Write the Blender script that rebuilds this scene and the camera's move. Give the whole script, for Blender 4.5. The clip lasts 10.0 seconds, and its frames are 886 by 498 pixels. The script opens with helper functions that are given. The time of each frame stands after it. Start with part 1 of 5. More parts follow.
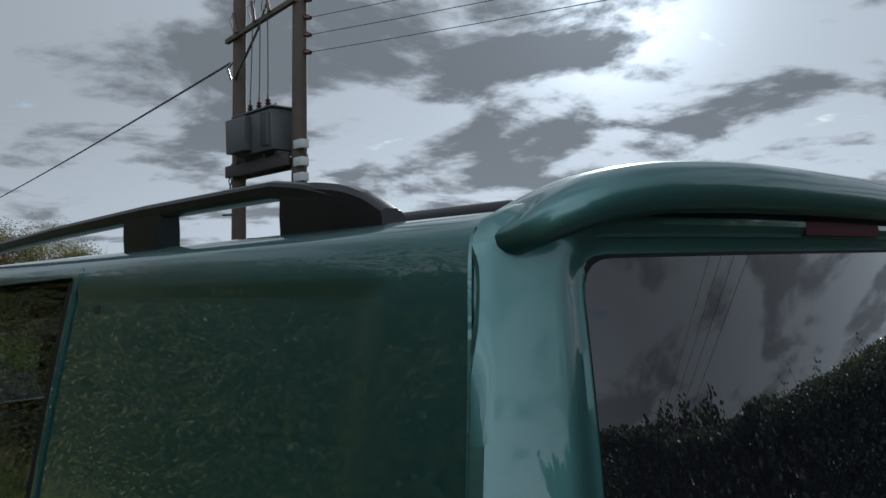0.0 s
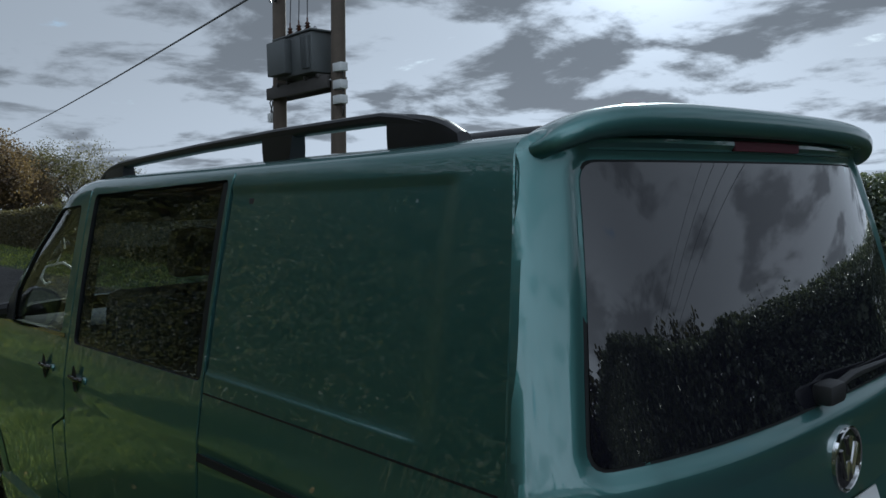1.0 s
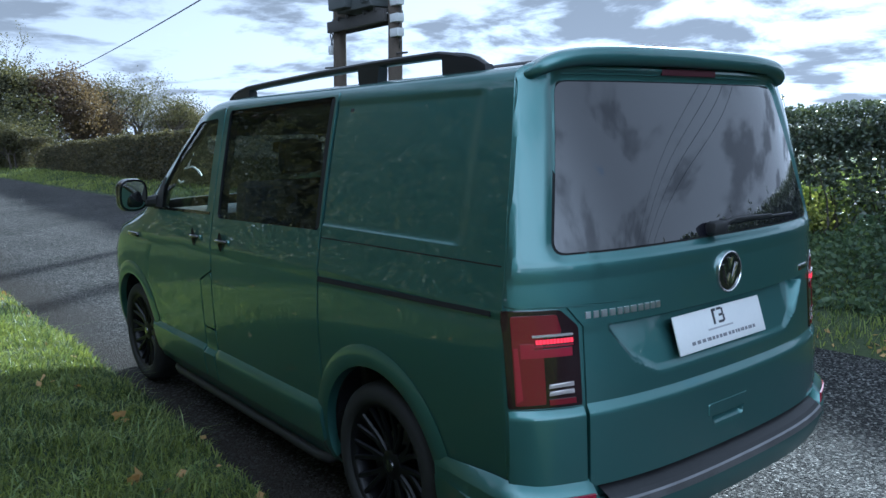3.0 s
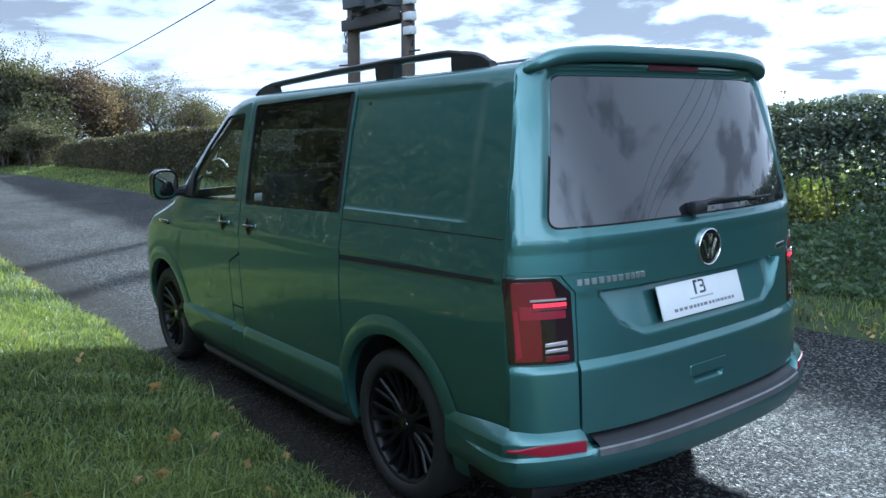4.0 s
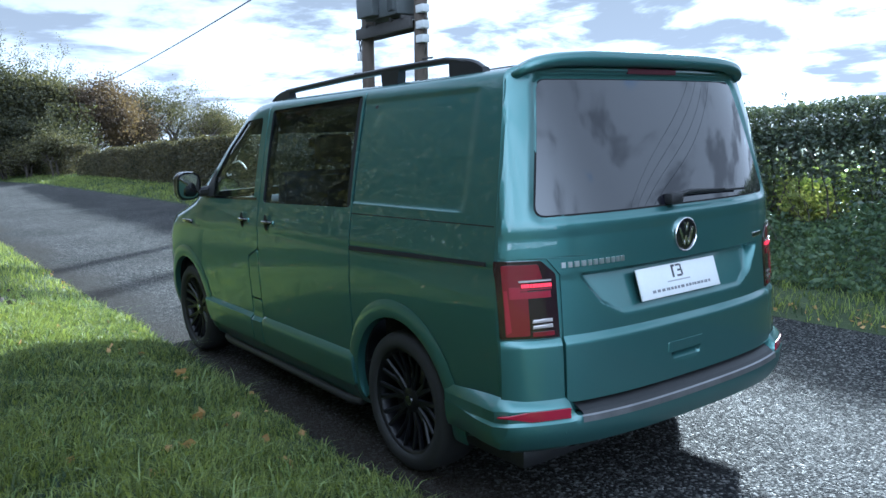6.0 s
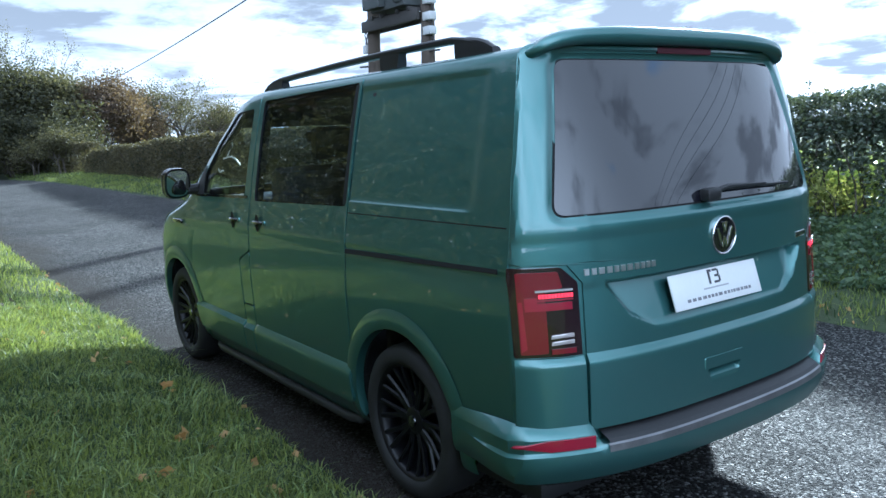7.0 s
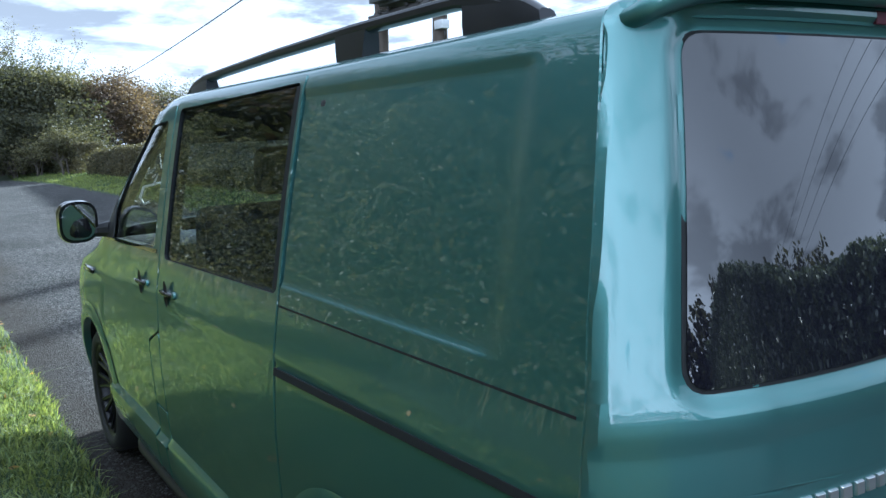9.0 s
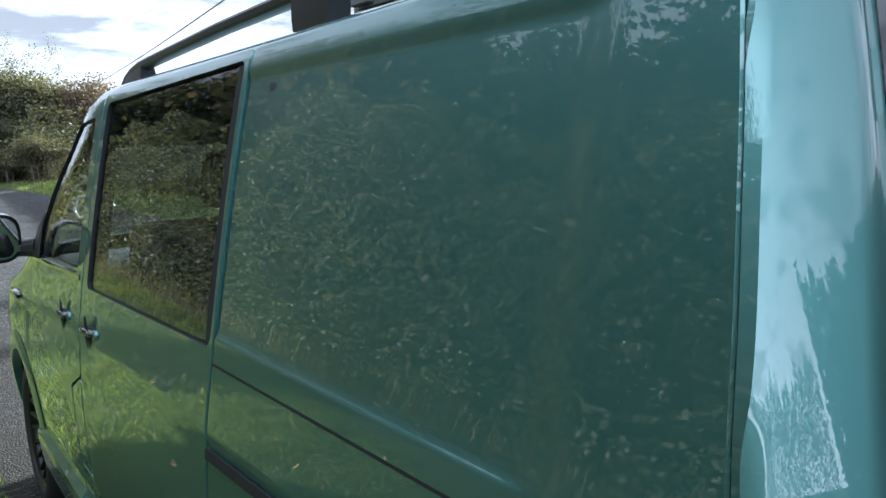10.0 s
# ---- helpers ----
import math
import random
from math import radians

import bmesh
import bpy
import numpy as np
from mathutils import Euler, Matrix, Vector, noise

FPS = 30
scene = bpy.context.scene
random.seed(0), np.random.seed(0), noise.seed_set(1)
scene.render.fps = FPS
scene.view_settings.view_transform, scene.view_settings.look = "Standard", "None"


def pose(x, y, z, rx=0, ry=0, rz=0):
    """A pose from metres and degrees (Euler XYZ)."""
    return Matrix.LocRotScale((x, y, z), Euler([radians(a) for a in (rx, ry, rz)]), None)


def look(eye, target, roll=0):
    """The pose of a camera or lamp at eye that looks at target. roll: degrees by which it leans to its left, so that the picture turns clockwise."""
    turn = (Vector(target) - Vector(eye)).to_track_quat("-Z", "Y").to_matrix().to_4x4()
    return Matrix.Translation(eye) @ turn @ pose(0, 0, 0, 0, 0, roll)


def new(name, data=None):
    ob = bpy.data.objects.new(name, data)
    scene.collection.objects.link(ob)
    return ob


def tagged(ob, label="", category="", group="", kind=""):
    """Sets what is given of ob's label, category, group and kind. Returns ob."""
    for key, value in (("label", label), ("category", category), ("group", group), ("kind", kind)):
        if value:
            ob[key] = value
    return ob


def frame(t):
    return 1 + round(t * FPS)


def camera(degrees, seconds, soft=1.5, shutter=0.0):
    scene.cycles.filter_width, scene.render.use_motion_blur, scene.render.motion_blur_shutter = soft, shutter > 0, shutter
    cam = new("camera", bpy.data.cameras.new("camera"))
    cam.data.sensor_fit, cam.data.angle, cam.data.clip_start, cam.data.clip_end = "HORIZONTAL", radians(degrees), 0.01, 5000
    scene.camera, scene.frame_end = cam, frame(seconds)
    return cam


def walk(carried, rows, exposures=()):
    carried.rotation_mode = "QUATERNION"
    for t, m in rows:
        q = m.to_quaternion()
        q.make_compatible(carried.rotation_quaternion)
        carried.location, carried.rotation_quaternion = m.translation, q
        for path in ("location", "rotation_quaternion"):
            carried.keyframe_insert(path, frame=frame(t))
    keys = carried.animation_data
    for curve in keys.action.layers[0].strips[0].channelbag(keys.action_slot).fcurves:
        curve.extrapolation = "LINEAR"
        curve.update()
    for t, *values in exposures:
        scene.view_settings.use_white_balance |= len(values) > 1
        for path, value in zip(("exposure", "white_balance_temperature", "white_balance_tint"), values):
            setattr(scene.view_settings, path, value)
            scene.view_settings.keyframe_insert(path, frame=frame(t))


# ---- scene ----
import functools

cam = camera(58.8, 10.0)
# eye, target, roll
PATH = [
    (0, (-1.372, -0.226, 1.815), (0.03, 1.199, 1.878), -2.0),
    (0.5, (-1.59, -0.41, 1.8), (-0.219, 1.045, 1.757), -2.3),
    (1, (-1.853, -0.65, 1.765), (-0.515, 0.831, 1.635), -1.5),
    (1.5, (-2.062, -0.919, 1.737), (-0.767, 0.593, 1.54), -1.1),
    (2, (-2.24, -1.199, 1.725), (-0.979, 0.334, 1.482), -1.0),
    (2.5, (-2.386, -1.37, 1.716), (-1.148, 0.176, 1.442), -1.2),
    (3, (-2.552, -1.527, 1.672), (-1.331, 0.029, 1.378), -1.4),
    (4.5, (-2.822, -1.947, 1.632), (-1.638, -0.362, 1.337), -1.6),
    (5, (-2.889, -2.083, 1.613), (-1.715, -0.49, 1.328), -1.7),
    (5.5, (-2.919, -2.137, 1.616), (-1.75, -0.538, 1.338), -1.9),
    (7, (-2.646, -1.801, 1.587), (-1.504, -0.185, 1.295), -2.5),
    (7.5, (-2.42, -1.474, 1.658), (-1.294, 0.151, 1.361), -2.5),
    (8, (-2.178, -1.187, 1.67), (-1.063, 0.447, 1.369), -2.4),
    (8.5, (-1.944, -0.905, 1.686), (-0.836, 0.733, 1.387), -2.4),
    (9, (-1.704, -0.559, 1.683), (-0.592, 1.077, 1.391), -2.3),
    (9.5, (-1.548, -0.312, 1.664), (-0.414, 1.312, 1.388), -1.7),
    (10, (-1.414, -0.087, 1.66), (-0.258, 1.522, 1.388), -2.0),
]
EXPO = [(0.0, 0.1, 5100, 4), (0.8, 0.12, 5000, 4), (1.5, 0.35, 4750, 5), (2.5, 0.92, 4500, 5), (3.2, 1.23, 4450, 5), (4.3, 1.6, 4450, 5), (5.5, 1.68, 4450, 5), (7.0, 1.65, 4450, 5), (8.5, 1.75, 4450, 5), (9.2, 1.85, 4600, 6), (10.0, 1.9, 4850, 8)]
walk(cam, [(t, look(e, g, r)) for t, e, g, r in PATH], EXPO)

# ---- light: a low sun ahead, broken cloud ----
SUN = Vector((0.795, 0.512, 0.325)).normalized()
SUN_EL = math.asin(SUN.z)
SUN_AZ = math.atan2(SUN.x, SUN.y)


def nodes_of(idblock):
    idblock.use_nodes = True
    idblock.node_tree.nodes.clear()
    tree = idblock.node_tree

    def add(kind, **kw):
        n = tree.nodes.new(kind)
        for k, v in kw.items():
            if k == "op":
                n.operation = v
            elif k == "scale":
                n.inputs["Scale"].default_value = v
            elif k == "detail":
                n.inputs["Detail"].default_value = v
            elif k == "rough":
                n.inputs["Roughness"].default_value = v
        return n

    def link(a, b):
        tree.links.new(a, b)
    return tree, add, link


def make_world():
    world = bpy.data.worlds.new("sky")
    scene.world = world
    tree, add, link = nodes_of(world)

    def math_node(op, a, b=None, clamp=False):
        n = add("ShaderNodeMath", op=op)
        n.use_clamp = clamp
        for i, v in enumerate((a, b)):
            if v is None:
                continue
            if isinstance(v, (int, float)):
                n.inputs[i].default_value = v
            else:
                link(v, n.inputs[i])
        return n.outputs[0]

    coord = add("ShaderNodeTexCoord")
    sky = add("ShaderNodeTexSky")
    sky.sky_type = "NISHITA"
    sky.sun_disc = False
    sky.sun_elevation = SUN_EL
    sky.sun_rotation = SUN_AZ
    sky.air_density = 1.2
    sky.dust_density = 0.6
    skyk = add("ShaderNodeVectorMath", op="SCALE")
    link(sky.outputs[0], skyk.inputs[0])
    skyk.inputs["Scale"].default_value = 0.10
    # cloud layer seen in perspective: the way divided by its height
    sep = add("ShaderNodeSeparateXYZ")
    link(coord.outputs["Generated"], sep.inputs[0])
    den = math_node("ADD", math_node("MAXIMUM", sep.outputs[2], 0.0), 0.17)
    com = add("ShaderNodeCombineXYZ")
    link(math_node("DIVIDE", sep.outputs[0], den), com.inputs[0])
    link(math_node("DIVIDE", sep.outputs[1], den), com.inputs[1])
    big = add("ShaderNodeTexNoise", scale=1.7, detail=10.0, rough=0.58)
    big.inputs["Distortion"].default_value = 0.25
    off = add("ShaderNodeVectorMath", op="ADD")
    link(com.outputs[0], off.inputs[0])
    off.inputs[1].default_value = (3.1, 7.7, 0.0)
    link(off.outputs[0], big.inputs["Vector"])
    heap = big.outputs["Fac"]
    for way, tight, much in (((0.719, 0.633, 0.286), 70.0, 0.13), ((0.50, 0.80, 0.34), 90.0, 0.05), ((0.287, 0.928, 0.238), 120.0, 0.03)):
        near = add("ShaderNodeVectorMath", op="DOT_PRODUCT")
        link(coord.outputs["Generated"], near.inputs[0])
        near.inputs[1].default_value = Vector(way).normalized()
        heap = math_node("ADD", heap, math_node("MULTIPLY", math_node("POWER", math_node("MAXIMUM", near.outputs["Value"], 0.0), tight), much))
    cover = add("ShaderNodeMapRange")
    cover.interpolation_type = "SMOOTHSTEP"
    link(heap, cover.inputs["Value"])
    cover.inputs["From Min"].default_value = 0.25
    cover.inputs["From Max"].default_value = 0.37
    # thick clouds have dark bellies
    thick = add("ShaderNodeMapRange")
    thick.interpolation_type = "SMOOTHSTEP"
    link(heap, thick.inputs["Value"])
    thick.inputs["From Min"].default_value = 0.49
    thick.inputs["From Max"].default_value = 0.61
    # glow of the sun through the cloud
    dot = add("ShaderNodeVectorMath", op="DOT_PRODUCT")
    link(coord.outputs["Generated"], dot.inputs[0])
    dot.inputs[1].default_value = SUN
    toward = math_node("MAXIMUM", dot.outputs["Value"], 0.0)
    glow1 = math_node("MULTIPLY", math_node("POWER", toward, 6.0), 0.20)
    glow2 = math_node("MULTIPLY", math_node("POWER", toward, 140.0), 0.7)
    glow = math_node("ADD", glow1, glow2)
    bright = math_node("ADD", glow, 0.31)
    dark = math_node("SUBTRACT", 0.15, math_node("MULTIPLY", math_node("MINIMUM", glow, 1.5), 0.06))
    level = add("ShaderNodeMix")
    link(math_node("MULTIPLY", thick.outputs[0], math_node("ADD", math_node("MULTIPLY", dot.outputs["Value"], 0.12), 0.86, True)), level.inputs["Factor"])
    link(bright, level.inputs[2])
    link(dark, level.inputs[3])
    tint = add("ShaderNodeVectorMath", op="SCALE")
    tint.inputs[0].default_value = (1.075, 1.0, 0.915)
    # sky overhead, out of view, brightened to lift the shade below
    high = add("ShaderNodeMapRange")
    high.interpolation_type = "SMOOTHSTEP"
    link(sep.outputs[2], high.inputs["Value"])
    high.inputs["From Min"].default_value = 0.50
    high.inputs["From Max"].default_value = 0.95
    high.inputs["To Min"].default_value = 1.0
    high.inputs["To Max"].default_value = 1.5
    # clouds opposite the sun, lit from the front, raised further to brighten the tail
    away = add("ShaderNodeMapRange")
    away.interpolation_type = "SMOOTHSTEP"
    link(dot.outputs["Value"], away.inputs["Value"])
    away.inputs["From Min"].default_value = 0.25
    away.inputs["From Max"].default_value = -0.75
    away.inputs["To Min"].default_value = 1.0
    away.inputs["To Max"].default_value = 4.0
    # paler towards the horizon
    low = add("ShaderNodeMapRange")
    low.interpolation_type = "SMOOTHSTEP"
    link(sep.outputs[2], low.inputs["Value"])
    low.inputs["From Min"].default_value = 0.0
    low.inputs["From Max"].default_value = 0.24
    low.inputs["To Min"].default_value = 1.35
    low.inputs["To Max"].default_value = 1.0
    lit = math_node("MULTIPLY", math_node("MULTIPLY", high.outputs[0], away.outputs[0]), low.outputs[0])
    link(math_node("MULTIPLY", level.outputs[0], lit), tint.inputs["Scale"])
    mix = add("ShaderNodeMix")
    mix.data_type = "RGBA"
    link(cover.outputs[0], mix.inputs["Factor"])
    link(skyk.outputs[0], mix.inputs[6])
    link(tint.outputs[0], mix.inputs[7])
    haze = add("ShaderNodeVectorMath", op="ADD")
    link(mix.outputs[2], haze.inputs[0])
    veil = add("ShaderNodeVectorMath", op="SCALE")
    veil.inputs[0].default_value = (1.0, 0.98, 0.95)
    link(math_node("MULTIPLY", glow, 0.14), veil.inputs["Scale"])
    link(veil.outputs[0], haze.inputs[1])
    back = add("ShaderNodeBackground")
    link(haze.outputs[0], back.inputs["Color"])
    out = add("ShaderNodeOutputWorld")
    link(back.outputs[0], out.inputs[0])


make_world()
sun_data = bpy.data.lights.new("sun", "SUN")
sun_data.energy, sun_data.angle, sun_data.color = 5.0, radians(3.0), (1.0, 0.88, 0.66)
sun_lamp = new("sun", sun_data)
sun_lamp.matrix_world = look(SUN * 100, (0, 0, 0))


# ---- materials ----
def principled(name, color, rough=0.5, metal=0.0, **kw):
    m = bpy.data.materials.new(name)
    tree, add, link = nodes_of(m)
    b = add("ShaderNodeBsdfPrincipled")
    b.inputs["Base Color"].default_value = (*color, 1)
    b.inputs["Roughness"].default_value = rough
    b.inputs["Metallic"].default_value = metal
    for k, v in kw.items():
        b.inputs[k.replace("_", " ")].default_value = v
    o = add("ShaderNodeOutputMaterial")
    link(b.outputs[0], o.inputs[0])
    return m, b, add, link


def mottled(name, low, high, scale, rough=0.6, bump=0.0, bump_scale=60.0, island=False, metal=0.0, rough_var=0.1, dist=0.01, detail=5.0, **kw):
    """A surface whose colour runs from low to high by noise at two scales (and leaf by leaf), with fine relief."""
    m, b, add, link = principled(name, low, rough, metal, **kw)
    co = add("ShaderNodeTexCoord")
    n1 = add("ShaderNodeTexNoise", scale=scale, detail=detail)
    n2 = add("ShaderNodeTexNoise", scale=scale * 11.0, detail=3.0)
    link(co.outputs["Object"], n1.inputs["Vector"])
    link(co.outputs["Object"], n2.inputs["Vector"])
    mixv = add("ShaderNodeMath", op="MULTIPLY_ADD")
    link(n2.outputs["Fac"], mixv.inputs[0])
    mixv.inputs[1].default_value = 0.45
    link(n1.outputs["Fac"], mixv.inputs[2])
    fac = mixv.outputs[0]
    shift = 0.25
    if island:
        geo = add("ShaderNodeNewGeometry")
        isl = add("ShaderNodeMath", op="MULTIPLY_ADD")
        link(geo.outputs["Random Per Island"], isl.inputs[0])
        isl.inputs[1].default_value = 0.9
        link(fac, isl.inputs[2])
        fac, shift = isl.outputs[0], 0.7
    ramp = add("ShaderNodeMapRange")
    link(fac, ramp.inputs["Value"])
    ramp.inputs["From Min"].default_value = shift + 0.05
    ramp.inputs["From Max"].default_value = shift + (1.1 if island else 0.75)
    mix = add("ShaderNodeMix")
    mix.data_type = "RGBA"
    link(ramp.outputs[0], mix.inputs["Factor"])
    mix.inputs[6].default_value = (*low, 1)
    mix.inputs[7].default_value = (*high, 1)
    link(mix.outputs[2], b.inputs["Base Color"])
    rr = add("ShaderNodeMapRange")
    link(n1.outputs["Fac"], rr.inputs["Value"])
    rr.inputs["To Min"].default_value = max(0.02, rough - rough_var)
    rr.inputs["To Max"].default_value = min(1.0, rough + rough_var)
    link(rr.outputs[0], b.inputs["Roughness"])
    if bump:
        nb = add("ShaderNodeTexNoise", scale=bump_scale, detail=4.0)
        link(co.outputs["Object"], nb.inputs["Vector"])
        bp = add("ShaderNodeBump")
        bp.inputs["Strength"].default_value = bump
        bp.inputs["Distance"].default_value = dist
        link(nb.outputs["Fac"], bp.inputs["Height"])
        link(bp.outputs[0], b.inputs["Normal"])
    return m


def stony(name):
    """Rolled chippings in tar: pale and dark stones, dust patches, rough relief."""
    m, b, add, link = principled(name, (0.05, 0.05, 0.05), 0.84, 0.0, Specular_IOR_Level=0.2)
    co = add("ShaderNodeTexCoord")
    chips = add("ShaderNodeTexVoronoi", scale=75.0)
    fine = add("ShaderNodeTexNoise", scale=130.0, detail=2.0)
    patch = add("ShaderNodeTexNoise", scale=0.55, detail=6.0)
    for n in (chips, fine, patch):
        link(co.outputs["Object"], n.inputs["Vector"])
    sep = add("ShaderNodeSeparateColor")
    link(chips.outputs["Color"], sep.inputs[0])
    power = add("ShaderNodeMath", op="POWER")
    link(sep.outputs[0], power.inputs[0])
    power.inputs[1].default_value = 4.6
    ramp = add("ShaderNodeMix")
    ramp.data_type = "RGBA"
    link(power.outputs[0], ramp.inputs["Factor"])
    ramp.inputs[6].default_value = (0.013, 0.013, 0.015, 1)
    ramp.inputs[7].default_value = (0.32, 0.315, 0.305, 1)
    dust = add("ShaderNodeMapRange")
    link(patch.outputs["Fac"], dust.inputs["Value"])
    dust.inputs["From Min"].default_value = 0.35
    dust.inputs["From Max"].default_value = 0.7
    dust.inputs["To Min"].default_value = 0.65
    dust.inputs["To Max"].default_value = 1.25
    tone = add("ShaderNodeVectorMath", op="SCALE")
    link(ramp.outputs[2], tone.inputs[0])
    link(dust.outputs[0], tone.inputs["Scale"])
    # soil washed on to the verge's edge
    place = add("ShaderNodeSeparateXYZ")
    link(co.outputs["Object"], place.inputs[0])
    smear = add("ShaderNodeMath", op="MULTIPLY_ADD")
    link(patch.outputs["Fac"], smear.inputs[0])
    smear.inputs[1].default_value = -1.3
    link(place.outputs[0], smear.inputs[2])
    soil = add("ShaderNodeMapRange")
    link(smear.outputs[0], soil.inputs["Value"])
    soil.inputs["From Min"].default_value = -1.55
    soil.inputs["From Max"].default_value = -1.05
    soil.inputs["To Min"].default_value = 0.9
    soil.inputs["To Max"].default_value = 0.0
    dirty = add("ShaderNodeMix")
    dirty.data_type = "RGBA"
    link(soil.outputs[0], dirty.inputs["Factor"])
    link(tone.outputs[0], dirty.inputs[6])
    dirty.inputs[7].default_value = (0.034, 0.028, 0.022, 1)
    link(dirty.outputs[2], b.inputs["Base Color"])
    gleam = add("ShaderNodeMapRange")
    link(sep.outputs[1], gleam.inputs["Value"])
    gleam.inputs["From Min"].default_value = 0.45
    gleam.inputs["To Min"].default_value = 0.92
    gleam.inputs["To Max"].default_value = 0.58
    link(gleam.outputs[0], b.inputs["Roughness"])
    hgt = add("ShaderNodeMath", op="MULTIPLY_ADD")
    link(chips.outputs["Distance"], hgt.inputs[0])
    hgt.inputs[1].default_value = -1.0
    link(fine.outputs["Fac"], hgt.inputs[2])
    bp = add("ShaderNodeBump")
    bp.inputs["Strength"].default_value = 1.0
    bp.inputs["Distance"].default_value = 0.028
    link(hgt.outputs[0], bp.inputs["Height"])
    link(bp.outputs[0], b.inputs["Normal"])
    return m


def leafy(name, low, high, scale=0.6, rough=0.45, trans=0.35, spec=0.2):
    """Leaves: gloss above, light passing through, each leaf of its own shade."""
    m = mottled(name, low, high, scale, rough, island=True, Specular_IOR_Level=spec)
    tree = m.node_tree
    b = next(n for n in tree.nodes if n.type == "BSDF_PRINCIPLED")
    o = next(n for n in tree.nodes if n.type == "OUTPUT_MATERIAL")
    t = tree.nodes.new("ShaderNodeBsdfTranslucent")
    src = b.inputs["Base Color"].links[0].from_socket
    hue = tree.nodes.new("ShaderNodeMix")
    hue.data_type, hue.blend_type = "RGBA", "MULTIPLY"
    hue.inputs["Factor"].default_value = 1.0
    tree.links.new(src, hue.inputs[6])
    hue.inputs[7].default_value = (2.1, 2.0, 1.0, 1)
    tree.links.new(hue.outputs[2], t.inputs["Color"])
    mx = tree.nodes.new("ShaderNodeMixShader")
    mx.inputs[0].default_value = trans
    tree.links.new(b.outputs[0], mx.inputs[1])
    tree.links.new(t.outputs[0], mx.inputs[2])
    tree.links.new(mx.outputs[0], o.inputs[0])
    return m


def pane_glass(name, tint, gloss=1.0):
    """Thin tinted glass: see-through straight on, mirror-like at a slant."""
    m = bpy.data.materials.new(name)
    tree, add, link = nodes_of(m)
    tr = add("ShaderNodeBsdfTransparent")
    tr.inputs[0].default_value = (*tint, 1)
    gl = add("ShaderNodeBsdfGlossy")
    gl.inputs["Roughness"].default_value = 0.01
    lw = add("ShaderNodeLayerWeight")
    lw.inputs["Blend"].default_value = 0.5
    pw = add("ShaderNodeMath", op="POWER")
    link(lw.outputs["Facing"], pw.inputs[0])
    pw.inputs[1].default_value = 5.0
    fr = add("ShaderNodeMath", op="MULTIPLY_ADD")
    link(pw.outputs[0], fr.inputs[0])
    fr.inputs[1].default_value = 0.955 * gloss
    fr.inputs[2].default_value = 0.045 * gloss
    mx = add("ShaderNodeMixShader")
    link(fr.outputs[0], mx.inputs[0])
    link(tr.outputs[0], mx.inputs[1])
    link(gl.outputs[0], mx.inputs[2])
    o = add("ShaderNodeOutputMaterial")
    link(mx.outputs[0], o.inputs[0])
    return m


PAINT = mottled("teal_green_paint", (0.076, 0.182, 0.178), (0.083, 0.198, 0.193), 1.2, 0.45, metal=0.80, rough_var=0.03, Coat_Weight=1.0, Coat_Roughness=0.0, Coat_IOR=1.62)
BLACK = mottled("black_plastic", (0.012, 0.012, 0.014), (0.026, 0.026, 0.028), 8.0, 0.5, bump=0.15, bump_scale=500.0, dist=0.001)
GLOSSBLACK = principled("gloss_black", (0.006, 0.006, 0.008), 0.12, 0.0, Coat_Weight=1.0, Coat_Roughness=0.03)[0]
RAILBLACK = mottled("satin_black_rail", (0.01, 0.01, 0.013), (0.018, 0.018, 0.022), 5.0, 0.35, bump=0.05, bump_scale=400.0, dist=0.001)
# near black for rubber seals and for the shade in gaps and recesses
GAP = principled("gap_shade_and_rubber", (0.006, 0.007, 0.008), 0.8)[0]
RUBBER = mottled("tyre_rubber", (0.008, 0.008, 0.009), (0.018, 0.018, 0.018), 6.0, 0.75, bump=0.3, bump_scale=120.0, dist=0.002)
RIM = principled("black_alloy", (0.005, 0.005, 0.007), 0.35, 0.0, Specular_IOR_Level=0.3)[0]
CHROME = principled("chrome", (0.75, 0.75, 0.77), 0.08, 1.0)[0]
SATIN = principled("satin_chrome", (0.80, 0.80, 0.82), 0.32, 1.0)[0]
DARKSTEEL = mottled("weathered_dark_steel", (0.035, 0.033, 0.032), (0.065, 0.060, 0.056), 9.0, 0.7, metal=0.3)
STEEL = mottled("dull_steel", (0.18, 0.18, 0.19), (0.3, 0.3, 0.31), 12.0, 0.4, metal=0.8)
LENS = principled("dark_red_lens", (0.17, 0.006, 0.018), 0.12, 0.0, Coat_Weight=1.0, Coat_Roughness=0.02)[0]
DIMRED = principled("unlit_red_strip", (0.06, 0.005, 0.014), 0.6)[0]
REDLENS = principled("red_lens", (0.30, 0.010, 0.036), 0.15, 0.0, Coat_Weight=1.0, Coat_Roughness=0.02)[0]
SMOKE = principled("smoked_lens", (0.014, 0.003, 0.006), 0.1, 0.0, Coat_Weight=1.0, Coat_Roughness=0.02)[0]
CLEARLENS = principled("clear_lens", (0.55, 0.5, 0.5), 0.15, 0.3, Coat_Weight=1.0)[0]
LED = principled("red_light_strip", (0.6, 0.02, 0.03), 0.3, 0.0, Emission_Color=(1.0, 0.03, 0.05, 1), Emission_Strength=0.55)[0]
REARGLASS = mottled("privacy_glass_rear", (0.006, 0.006, 0.010), (0.009, 0.009, 0.014), 2.0, 0.02, rough_var=0.0, Specular_IOR_Level=0.1, Coat_Weight=1.0, Coat_IOR=1.9, Coat_Roughness=0.01)
DARKGLASS = pane_glass("privacy_glass_side", (0.68, 0.74, 0.80), 0.85)
